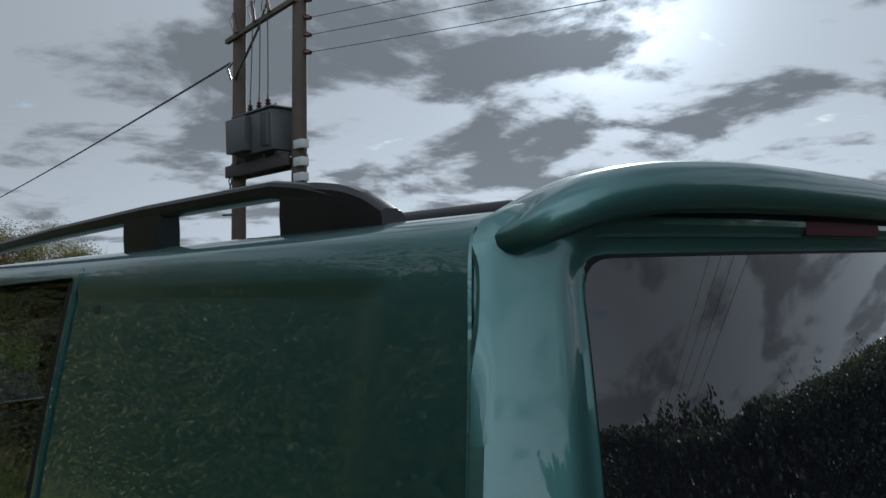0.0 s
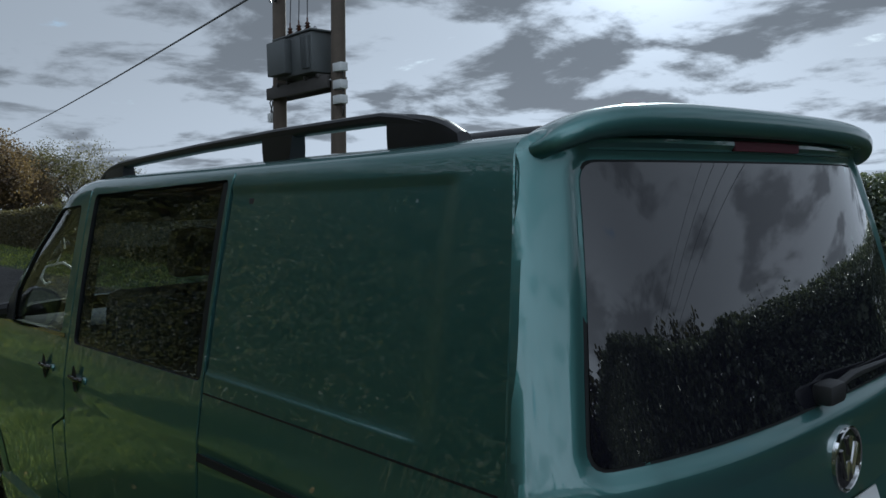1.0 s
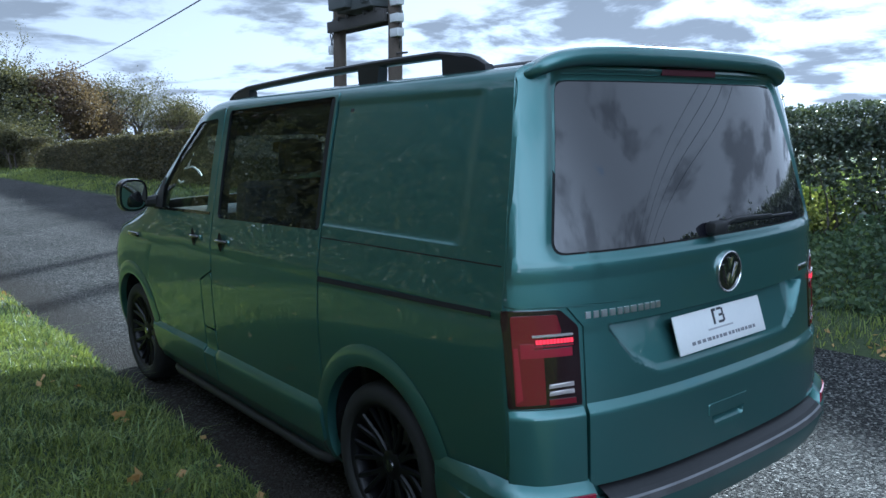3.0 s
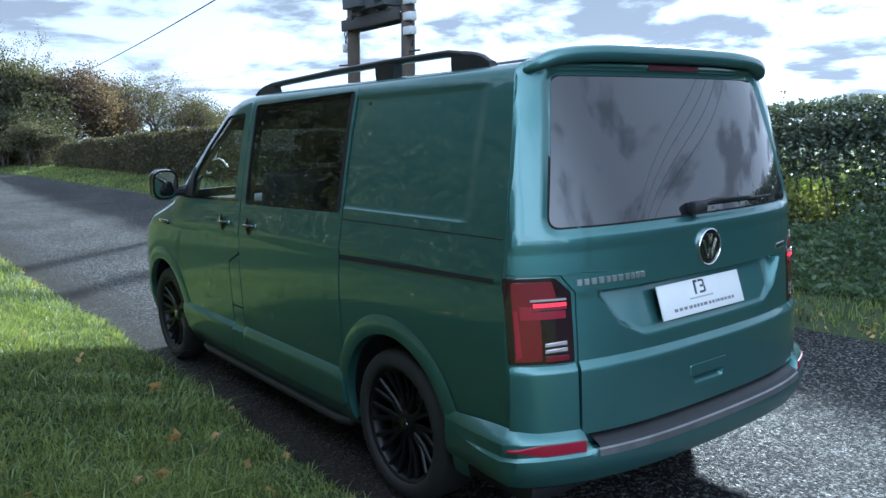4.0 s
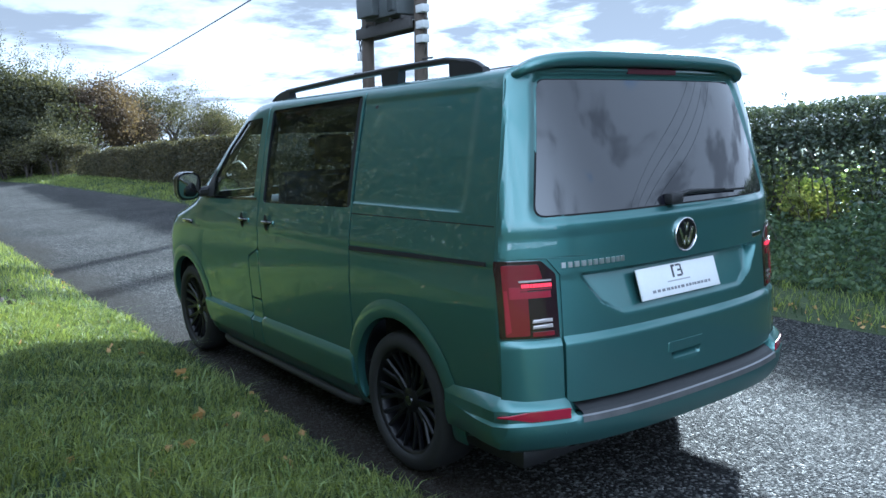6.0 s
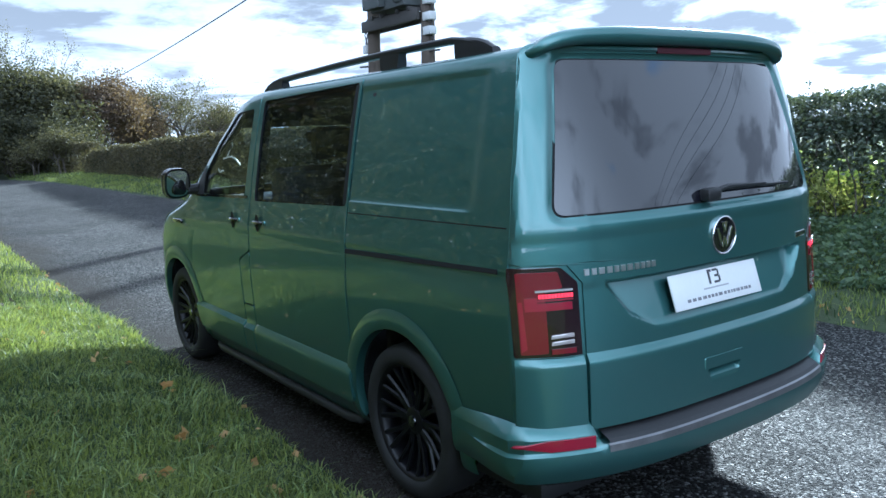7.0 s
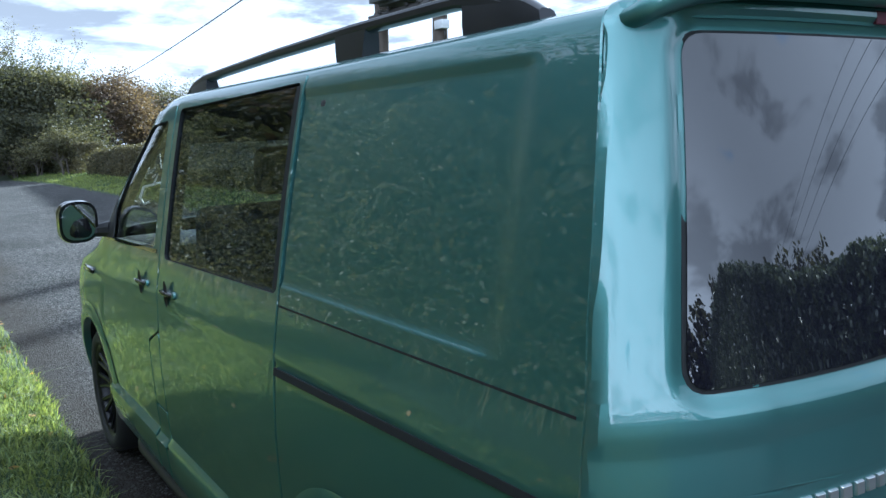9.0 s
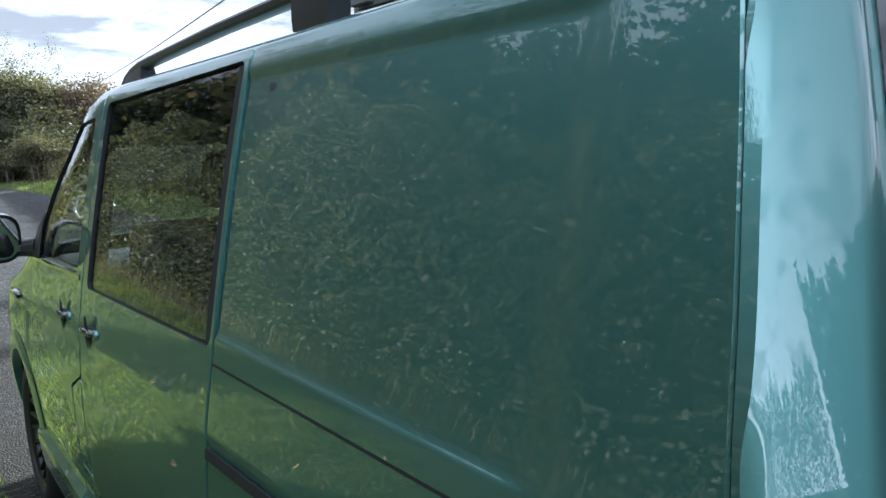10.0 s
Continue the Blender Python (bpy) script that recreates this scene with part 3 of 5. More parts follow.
def tail_relief(x, z):
    a = np.abs(x)
    o = 0.020 * (1 - smooth_step((z - .770) / .032))
    lim = np.interp(z, [.855, .92, 1.035], [.41, .53, .62])
    o = o - (.006 + .048 * np.clip((z - .86) / .17, 0, 1)) * smooth_step((lim - a) / .035) * smooth_step((z - .852) / .02) * (1 - smooth_step((z - 1.034) / .010))
    # the pillars' rounded inner faces and the strip above run down to the glass
    beside = a - np.interp(z, [1.280, 1.832], [.794, .668])
    level = np.maximum(z - 1.836, 1.276 - z)
    away = np.hypot(np.maximum(beside + .05, 0), np.maximum(level + .05, 0)) - .05
    f = np.clip(1 - np.maximum(away, 0) / .030, 0, 1)
    sink = np.maximum(glass_y(x, z) + .010 - tail_y(np.minimum(a, .8), z), .012)
    o = o - (sink + o) * f ** 1.4
    # the handle's cup: deepest under the grip, sloping out to its lower lip
    side = np.minimum(x + .150 - .5 * np.maximum(.645 - z, 0), .052 - .5 * np.maximum(.645 - z, 0) - x)
    o = o - .034 * smooth_step(side / .008) * np.clip((z - .610) / .032, 0, 1) * (1 - smooth_step((z - .660) / .006))
    # a fine crease from the lamps to the plate's recess
    o = o + .003 * smooth_step((a - .62) / .05) * smooth_step((z - 1.036) / .006)
    return o


def wheel(parent, y, sgn):
    hub = new("wheel")
    hub.parent = parent
    hub.location = (sgn * 0.80, y, HUB_Z)
    hub.scale = (sgn, 1, 1)
    prof = [(.255, .095), (.262, .112), (.285, .120), (.318, .116), (.335, .102), (.343, .080), (.345, .04), (.345, -.06), (.335, -.11), (.30, -.13), (.255, -.12)]
    part("tyre", merged("tyre", [lathe(prof, 64)], angle=50), RUBBER, hub)
    pieces = [lathe([(.255, -.12), (.248, -.08), (.235, .02), (.238, .085), (.246, .098), (.257, .104), (.258, .092)], 64)]
    pieces.append(lathe([(.001, .075), (.045, .078), (.062, .068), (.068, .04), (.068, 0)], 32))
    for k in range(10):
        for da in (-0.11, 0.11):
            a0, a1 = 2 * math.pi * k / 10 + da * .35, 2 * math.pi * k / 10 + da * 1.35
            p = [(.055, .052 * math.cos(a0), .052 * math.sin(a0)), (.060, .14 * math.cos((a0 + a1) / 2), .14 * math.sin((a0 + a1) / 2)), (.088, .243 * math.cos(a1), .243 * math.sin(a1))]
            pieces.append(tube(p, [.013, .010, .009], 6, (1.0, 1.3, 0.7)))
    part("rim", merged("rim", pieces, angle=40), RIM, hub, "gloss black multi-spoke alloy rim")
    part("brake_disc", merged("brake_disc", [lathe([(.001, -.02), (.15, -.02), (.15, -.045), (.001, -.045)], 32)]), STEEL, hub)
    part("hub_cap", merged("hub_cap", [lathe([(.0005, .084), (.025, .083), (.028, .075)], 24)]), GLOSSBLACK, hub)
    return hub


def seat(parent, x0, x1, y, z0):
    holder = new("seat")
    holder.parent = parent
    part("cushion", box_mesh("cushion", (x0, y - .05, z0), (x1, y + .48, z0 + .16), .05), SEAT, holder)
    lean = Matrix.Translation((0, y, z0 + .12)) @ Matrix.Rotation(radians(12), 4, "X") @ Matrix.Translation((0, -y, -z0 - .12))
    part("backrest", box_mesh("backrest", (x0, y - .09, z0 + .1), (x1, y + .05, z0 + .72), .05, lean), SEAT, holder)
    n = max(1, round((x1 - x0) / .5))
    for i in range(n):
        c = x0 + (x1 - x0) * (i + .5) / n
        part("headrest", box_mesh("headrest", (c - .13, y - .08, z0 + .76), (c + .13, y + .02, z0 + .96), .045, lean), SEAT, holder)


def plate_mesh(name, poly, y0, y1, m):
    """A flat plate of that outline in x and z, between two depths."""
    bm = bmesh.new()
    front = [bm.verts.new(m @ Vector((u, y0, v))) for u, v in poly]
    back = [bm.verts.new(m @ Vector((u, y1, v))) for u, v in poly]
    bm.faces.new(front)
    bm.faces.new(back[::-1])
    n = len(poly)
    for i in range(n):
        bm.faces.new((front[i], back[i], back[(i + 1) % n], front[(i + 1) % n]))
    return from_bm(name, bm)


def roof_rail(van, sgn):
    rail = new("roof_rail")
    rail.parent = van
    x = sgn * .69
    ys = [.64, .70, .76, .84, .9, 1.3, 1.8, 2.3, 2.52, 2.62, 2.69, 2.745]
    top = monotone([(.575, 1.900), (.62, 1.925), (.68, 1.943), (.76, 1.953), (.9, 1.956), (1.3, 1.956), (1.8, 1.948), (2.3, 1.935), (2.52, 1.928), (2.62, 1.916), (2.69, 1.900), (2.745, 1.876)])
    v, f = tube([(x - sgn * .01 * abs(y - 1.6), y, float(top(y)) - .022 * max(0, (.84 - y) / .2)) for y in ys], 1.0, 12, (.021, .016, .7))
    part("bar", merged("bar", [(v, f)]), RAILBLACK, rail)
    for y0, y1, s0, s1 in ((.555, .80, .02, .012), (1.235, 1.365, -.02, .02), (2.475, 2.70, .0, -.04)):
        verts, faces = [], []
        for k in range(13):
            t = k / 12
            yb = y0 + (y1 - y0) * t
            yt = (y0 + s0) + (y1 + s1 - y0 - s0) * t
            xc = x - sgn * .01 * abs(yt - 1.6)
            zt = float(top(yt)) + .006
            for dx, f in ((-.026, 0), (-.024, .5), (-.019, .9), (-.010, 1.0), (.010, 1.0), (.019, .9), (.024, .5), (.026, 0)):
                verts.append((xc + dx, yb + (yt - yb) * f, 1.855 + (zt - 1.855) * f))
        for k in range(12):
            for i in range(7):
                faces.append((k * 8 + i, k * 8 + i + 1, k * 8 + i + 9, k * 8 + i + 8))
        faces += [tuple(range(8))[::-1], tuple(range(96, 104))]
        part("rail_foot", mesh_of("rail_foot", verts, faces), RAILBLACK, rail)


def door_handle(door, y, z):
    me = merged("door_handle", [tube([(-.912, y - .08, z), (-.938, y - .055, z + .002), (-.946, y, z + .003), (-.942, y + .05, z + .002), (-.914, y + .075, z)], [.010, .012, .013, .012, .010], 10, (1.0, .8, .9))])
    # body-coloured grip; the dark it reflects is put into a gloss black
    part("door_handle", me, GLOSSBLACK, door)
    # the cup is no hollow: its shade is put into a near-black oval
    v, f = lathe([(.0005, .001), (.026, .004), (.040, .008), (.044, .011)], 24)
    me = merged("handle_cup", [([Vector((-.9365 - a * .3, y + .012 + b * .62, z - .002 + c * 1.15)) for a, b, c in v], f)])
    part("handle_cup", me, GAP, door, "dark oval for the shaded recess of the handle cup")
    part("lock_cover", box_mesh("lock_cover", (-.940, y - .088, z - .013), (-.918, y - .062, z + .016), .008), PAINT, door)


def tail_lamp(van, sgn):
    inner, outer = .724, wrap_u(float(SEAM(.95)) - .004, .95)

    def P(pts):
        """Points by their share of the lamp's breadth and their height."""
        return [(sgn * (inner + (outer - inner) * f), z) for f, z in pts]
    lamp = new("tail_lamp")
    lamp.parent = van
    outline = P([(0, .800), (1, .806), (1, 1.118), (.24, 1.112), (0, 1.055)])
    part("housing", slab("housing", wrap_map, rounded(outline, .012), .03, .010, 26, 16, edge=.005), SMOKE, lamp, "dark smoked red lamp cover")
    part("red_lens", slab("red_lens", wrap_map, rounded(P([(.50, .815), (.90, .815), (.90, 1.10), (.30, 1.098), (.24, 1.04), (.50, 1.03)]), .008), .004, .0125, 18, 14, edge=.001), LENS, lamp, "dark red lens")
    part("side_reflector", slab("side_reflector", wrap_map, P([(.80, .835), (.885, .825), (.885, 1.0), (.83, 1.0)]), .003, .0145, 4, 8), REDLENS, lamp)
    part("lower_band", slab("lower_band", wrap_map, P([(.12, .965), (.62, .965), (.62, .992), (.12, .992)]), .003, .015, 12, 3), REDLENS, lamp)
    part("upper_band", slab("upper_band", wrap_map, P([(.62, .965), (.80, .965), (.80, 1.012), (.62, 1.012)]), .003, .0145, 6, 3), REDLENS, lamp)
    part("chrome_bar", slab("chrome_bar", wrap_map, P([(.10, 1.030), (.64, 1.030), (.64, 1.037), (.10, 1.037)]), .005, .017, 14, 2), CLEARLENS, lamp)
    for k in range(11):
        f = .10 + .046 * k
        part("light_segment", slab("light_segment", wrap_map, P([(f, 1.008), (f + .036, 1.008), (f + .036, 1.022), (f, 1.022)]), .003, .016, 1, 2), LED, lamp)
    part("light_strip", slab("light_strip", wrap_map, P([(.10, .998), (.64, .998), (.64, 1.003), (.10, 1.003)]), .003, .0158, 12, 1), REDLENS, lamp)
    for z in (.845, .868):
        part("reversing_lamp", slab("reversing_lamp", wrap_map, P([(.12, z), (.46, z - .003), (.45, z + .010), (.12, z + .014)]), .003, .0145, 6, 2), CLEARLENS, lamp)
    part("lower_lens", slab("lower_lens", wrap_map, P([(.10, .812), (.46, .812), (.46, .830), (.10, .830)]), .003, .014, 6, 2), LENS, lamp)
    # body corner under the lamp, with the tailgate's crease running on
    corner = [(sgn * .719, .545), (sgn * outer, .545), (sgn * outer, .800), (sgn * .719, .795)]
    part("corner_panel", slab("corner_panel", wrap_map, corner, .03, .005, 24, 30, lambda u, z: .018 * (1 - smooth_step((z - .770) / .032)) * (1 - .75 * smooth_step((np.abs(u) - .86) / .14)), edge=.0025), PAINT, van)


def build_van():
    van = thing("van", "teal green metallic van with black wheels parked on the lane", "van")
    # cutters
    def cutter(me, mat=None):
        ob = new("cutter", me)
        if mat:
            me.materials.append(mat)
        return ob
    arches = []
    for y in (HUB_R, HUB_F):
        for s in (-1, 1):
            v, f = lathe([(.0005, s * .52), (ARCH, s * .52), (ARCH, s * 1.25), (.0005, s * 1.25)], 72)
            bm = bmesh.new()
            bv = [bm.verts.new((a, b + y, c + HUB_Z + .02)) for a, b, c in v]
            for q in f:
                bm.faces.new([bv[i] for i in q])
            bmesh.ops.remove_doubles(bm, verts=bm.verts[:], dist=.002)
            arches.append(cutter(from_bm("cutter", bm), GAP))
    inner = cutter(from_bm("cutter", hull(.05, list(np.linspace(.46, 1.80, 18)) + [1.83, 1.86], .45)), LINING)
    panes = []
    for surf in (LEFT, RIGHT):
        panes.append(cutter(slab("cutter", surf, rounded(SLIDE_WIN, .03), .2, .06, 6, 10), GAP))
        panes.append(cutter(slab("cutter", surf, rounded(FRONT_WIN, .03), .2, .06, 10, 10), GAP))
    bm = bmesh.new()
    add_box(bm, (-.765, 3.25, 1.25), (.765, 5.2, 1.68), .03)
    wind = cutter(from_bm("cutter", bm), GAP)

    zs = [.22, .25, .30, .36, .45, .52, .60, .70, .80, .90, 1.0, 1.07, 1.13, 1.19, 1.24, 1.28, 1.34, 1.40, 1.47, 1.54, 1.60, 1.67, 1.73, 1.79, 1.82, 1.85, 1.860, 1.868, 1.875, 1.880, 1.885, 1.8885, 1.892, 1.894, 1.896, 1.897, 1.898, 1.8986, 1.899]
    me = from_bm("body", hull(0.0, zs, under=True))
    body = part("body", me, PAINT, van)
    me.materials.append(GAP)
    me.materials.append(LINING)
    part("underbody", box_mesh("underbody", (-.80, .25, .20), (.80, 4.6, .30), .03), BLACK, van)

    # panels over the shell, each on a dark seal
    def panel(name, surf, poly, relief, cuts, nu, nv, label="", thick=.03):
        door = part(name, slab(name, surf, rounded(poly, .02 if cuts is not arches else .004), thick, .005, nu, nv, relief, edge=.0025), PAINT, van, label)
        door.data.materials.append(GAP)
        cut(door, cuts)
        return door

    for surf, ws in ((LEFT, panes[:2]), (RIGHT, panes[2:])):
        fd = panel("front_door", surf, FRONT_DOOR, sill_relief, [ws[1]] + arches, 24, 60)
        sd = panel("sliding_door", surf, SLIDE_DOOR, sill_relief, [ws[0]], 24, 60)
        panel("fuel_flap", surf, FUEL_FLAP, sill_relief, [], 6, 12)
        panel("pillar_foot", surf, PILLAR_FOOT, sill_relief, [], 6, 12)
        edge_z = [.54, .8, 1.0] + list(np.linspace(1.12, 1.862, 44))
        quarter = [(float(SEAM(z)) - .0003, z) for z in edge_z] + [(1.404, 1.85), (1.404, .35), (.62, .50)]
        qp = panel("rear_side_panel", surf, quarter, quarter_relief, arches, 72, 150, thick=.045)
        part("window_pane", slab("window_pane", surf, rounded([(u + (.008 if u > 3 else -.008 if u < 2.7 else 0), v) for u, v in FRONT_WIN], .03), .004, -.004, 12, 14), CLEARGLASS, fd)
        part("window_pane", slab("window_pane", surf, rounded([(u + .01 * (1 if u > 2 else -1), v + .01 * (1 if v > 1.5 else -1)) for u, v in SLIDE_WIN], .03), .004, -.004, 12, 14), DARKGLASS, sd, "dark privacy glass")
        # the track is a body-coloured recess; its shade is drawn as a black strip
        strip = [(1.398, 1.056), (1.398, 1.077), (.30, 1.106), (.30, 1.089)]
        part("door_track", slab("door_track", surf, strip, .006, .0068, 30, 2), GAP, qp, "dark strip for the shade in the sliding door track")
        part("belt_seam", slab("belt_seam", surf, [(1.40, 1.238), (1.40, 1.243), (.27, 1.252), (.27, 1.247)], .003, .0058, 30, 1), GAP, qp)
        if surf is LEFT:
            part("waist_rubber", slab("waist_rubber", surf, [(2.62, 1.256), (3.52, 1.236), (3.52, 1.252), (2.62, 1.272)], .004, .008, 20, 1), GLOSSBLACK, fd)
            part("mirror_sail", slab("mirror_sail", surf, rounded([(3.38, 1.25), (3.56, 1.25), (3.40, 1.44), (3.375, 1.43)], .01), .006, .009, 6, 8), BLACK, fd)
            door_handle(fd, 2.80, 1.124)
            door_handle(sd, 2.42, 1.128)
            part("window_rim", slab("window_rim", surf, [(1.43, 1.275), (1.468, 1.275), (1.474, 1.826), (1.435, 1.826)], .003, -.001, 3, 14), GAP, sd)
    for y in (HUB_R, HUB_F):
        for surf in (LEFT, RIGHT):
            a = np.linspace(radians(-14), radians(192), 60)
            rr = np.array([ARCH - .012, ARCH - .004, ARCH + .012, ARCH + .04, ARCH + .07, ARCH + .085])
            oo = np.array([-.03, .008, .013, .012, .007, .002])
            A, Rr = np.meshgrid(a, rr)
            P = surf(y + Rr * np.cos(A), np.maximum(HUB_Z + .02 + Rr * np.sin(A), .23), np.repeat(oo[:, None], 60, 1))
            me = mesh_of("wheel_arch", P.reshape(-1, 3), [(j * 60 + i, j * 60 + i + 1, (j + 1) * 60 + i + 1, (j + 1) * 60 + i) for j in range(5) for i in range(59)], angle=60)
            part("wheel_arch", me, PAINT, van)
    for s in (-1, 1):
        wheel(van, HUB_R, s)
        wheel(van, HUB_F, s)
        roof_rail(van, s)
        tail_lamp(van, s)
        bar = part("side_bar", merged("side_bar", [tube([(s * .80, 1.46, .24), (s * .855, 1.50, .205), (s * .87, 1.58, .20), (s * .87, 3.37, .20), (s * .855, 3.45, .205), (s * .80, 3.5, .24)], .025, 12)]), BLACK, van, "black side bar below the sill")
        for y in (1.8, 2.5, 3.15):
            part("bracket", box_mesh("bracket", (s * .76 - .06, y - .02, .2), (s * .76 + .09, y + .02, .222), .004), BLACK, bar)
        # door mirror
        mir = new("door_mirror")
        mir.parent = van
        part("mirror_housing", box_mesh("mirror_housing", (s * 1.03 - .088, 3.525, 1.222), (s * 1.03 + .088, 3.66, 1.43), .066, seg=6), GLOSSBLACK, mir)
        turn = Matrix.Translation((s * 1.03, 3.530, 1.327)) @ Euler((radians(7), 0, radians(-s * 3))).to_matrix().to_4x4()
        part("mirror_rim", plate_mesh("mirror_rim", rounded([(-.087, -.10), (.087, -.10), (.087, .102), (-.087, .102)], .078), .0, .03, turn), GLOSSBLACK, mir)
        part("mirror_glass", plate_mesh("mirror_glass", rounded([(-.074, -.086), (.074, -.086), (.074, .088), (-.074, .088)], .066), -.003, .004, turn), MIRROR, mir)
        part("mirror_arm", merged("mirror_arm", [tube([(s * .88, 3.50, 1.285), (s * .93, 3.56, 1.28), (s * 1.0, 3.59, 1.28)], [.045, .035, .035], 10)]), BLACK, mir)

    # tailgate
    lz = [(.712, .530), (.706, 1.05), (.760, 1.116), (.93, 1.122)]
    lz += [(wrap_u(float(SEAM(z)) - .0028, z), z) for z in np.linspace(1.13, 1.882, 46)]
    poly = [(x, z) for x, z in lz] + [(-x, z) for x, z in lz[::-1]]
    tg = part("tailgate", slab("tailgate", wrap_map, poly, .085, .005, 190, 130, tail_relief, edge=.0025), PAINT, van)
    glass = rounded([(-.782, 1.286), (.782, 1.286), (.656, 1.826), (-.656, 1.826)], .045)
    part("glass_seal", slab("glass_seal", GLASS, rounded([(-.790, 1.280), (.790, 1.280), (.664, 1.832), (-.664, 1.832)], .05), .006, -.003, 40, 24), GAP, tg)
    part("rear_window", slab("rear_window", GLASS, glass, .006, 0, 40, 30), REARGLASS, tg, "dark privacy glass rear window")
    wiper = part("wiper", merged("wiper", [tube([(-.055, .053, 1.318), (.04, .050, 1.335), (.22, .055, 1.330), (.30, .058, 1.328)], [.012, .010, .007, .005], 8), tube([(.02, .052, 1.326), (.48, .072, 1.318)], .006, 6)]), BLACK, tg)
    part("wiper_cap", box_mesh("wiper_cap", (-.105, .035, 1.285), (-.02, .085, 1.335), .014), BLACK, wiper)
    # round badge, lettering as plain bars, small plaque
    v, f = lathe([(.068, -.004), (.069, .007), (.072, .009), (.0755, .007), (.077, -.004)], 48, "y")
    part("badge_ring", merged("badge_ring", [([Vector((a, .047 - b, c + 1.147)) for a, b, c in v], f)], angle=50), CHROME, tg, "chrome ring badge")
    v, f = lathe([(.0005, .006), (.04, .0055), (.069, .003)], 40, "y")
    part("badge_disc", merged("badge_disc", [([Vector((a, .047 - b, c + 1.147)) for a, b, c in v], f)]), GLOSSBLACK, tg)
    for x0, z0, x1, z1 in ((-.045, .030, -.018, -.040), (.045, .030, .018, -.040), (-.012, .052, .0, .012), (.012, .052, .0, .012), (-.012, -.046, .0, -.006), (.012, -.046, .0, -.006)):
        part("badge_bar", merged("badge_bar", [tube([(x0, .041, 1.147 + z0), (x1, .041, 1.147 + z1)], .0055, 6)]), CHROME, tg)
    x = -.697
    for w in (.026, .026, .03, .028, .024, .026, .03, .026, .024, .022, .024):
        part("letter_bar", slab("letter_bar", TAIL, [(x, 1.074), (x + w * .76, 1.074), (x + w * .76, 1.097), (x, 1.097)], .006, .011, 3, 3, edge=.003), SATIN, tg)
        x += w * 1.10
    part("plaque", slab("plaque", TAIL, [(.562, 1.070), (.69, 1.070), (.69, 1.094), (.562, 1.094)], .004, .009, 6, 2, edge=.001), CHROME, tg)
    part("plaque_face", slab("plaque_face", TAIL, [(.568, 1.075), (.684, 1.075), (.684, 1.089), (.568, 1.089)], .002, .0105, 6, 1), GLOSSBLACK, tg)
    # number plate, leaning back in its recess
    tilt = pose(-.045, .046, .957, -17.5, 0, 0)
    plate = part("plate", box_mesh("plate", (-.272, -.006, -.068), (.272, .0, .068), .002, tilt), WHITE, tg, "white plate with plain grey bars")
    part("plate_holder", box_mesh("plate_holder", (-.245, .0, -.058), (.245, .012, .058), .003, tilt), BLACK, tg)
    for lo, hi in (((-.044, .006), (-.032, .058)), ((-.044, .052), (-.020, .062)), ((-.012, .006), (.020, .015)), ((-.004, .030), (.020, .039)), ((-.012, .053), (.016, .062)), ((.018, .010), (.028, .034)), ((.016, .036), (.025, .058))):
        part("print_bar", box_mesh("print_bar", (lo[0], -.0072, lo[1]), (hi[0], -.005, hi[1]), 0, tilt), INK, plate)
    part("print_bar", box_mesh("print_bar", (-.085, -.0068, -.011), (.07, -.005, -.005), 0, tilt), PALEINK, plate)
    x = -.195
    for w in (.03, .03, .03, .008, .022, .022, .022, .022, .034, .022, .022, .014, .02, .008, .02, .022, .008, .022, .02):
        part("print_bar", box_mesh("print_bar", (x, -.0072, -.045), (x + w * .66, -.005, -.033), 0, tilt), THININK, plate)
        x += w * 1.02
    # handle cup in the lower tailgate
    part("tailgate_handle", slab("tailgate_handle", TAIL, rounded([(-.172, .646), (.070, .646), (.070, .692), (-.172, .692)], .008), .012, .029, 12, 4, edge=.003), PAINT, tg)

    # spoiler: a visor over the glass that runs flush into the pillars and the roof
    half = .766
    z_top = monotone([(0, 1.950), (.35, 1.947), (.56, 1.936), (.66, 1.922), (.72, 1.902), (.75, 1.884), (half, 1.864)])
    z_bot = monotone([(0, 1.882), (.35, 1.880), (.56, 1.875), (.66, 1.864), (.72, 1.848), (half, 1.83)])
    roof_z = monotone([(.01, 1.899), (.22, 1.898), (.42, 1.896), (.58, 1.892), (.69, 1.885), (.742, 1.872), (.772, 1.85)])
    th = np.linspace(-1, 1, 97) * math.pi / 2
    plan = [(math.copysign(half * abs(math.sin(t)) ** .62, t), .342 - .155 * max(0.0, math.cos(t)) ** .62) for t in th]
    verts = []
    for i, (x, y) in enumerate(plan):
        x0, y0 = plan[max(0, i - 1)]
        x1, y1 = plan[min(len(plan) - 1, i + 1)]
        n = Vector((-(y1 - y0), x1 - x0, 0)).normalized()
        a = abs(x)
        zt, zb = float(z_top(a)), float(z_bot(a))
        h = zt - zb
        fx, fy = x * .94, .54 - .18 * (a / half) ** 4
        fz = float(roof_z(abs(fx))) - .003
        p0 = Vector((x, y, 0)) + n * .034
        for t in np.linspace(0, 1, 9)[:-1]:
            mx, my, mz = (p0.x + fx) / 2, p0.y + .42 * (fy - p0.y), zt + .011 * (1 - (a / half) ** 3)
            w0, w1, w2 = t * t, 2 * t * (1 - t), (1 - t) ** 2
            verts.append((fx * w2 + mx * w1 + p0.x * w0, fy * w2 + my * w1 + p0.y * w0, fz * w2 + mz * w1 + zt * w0))
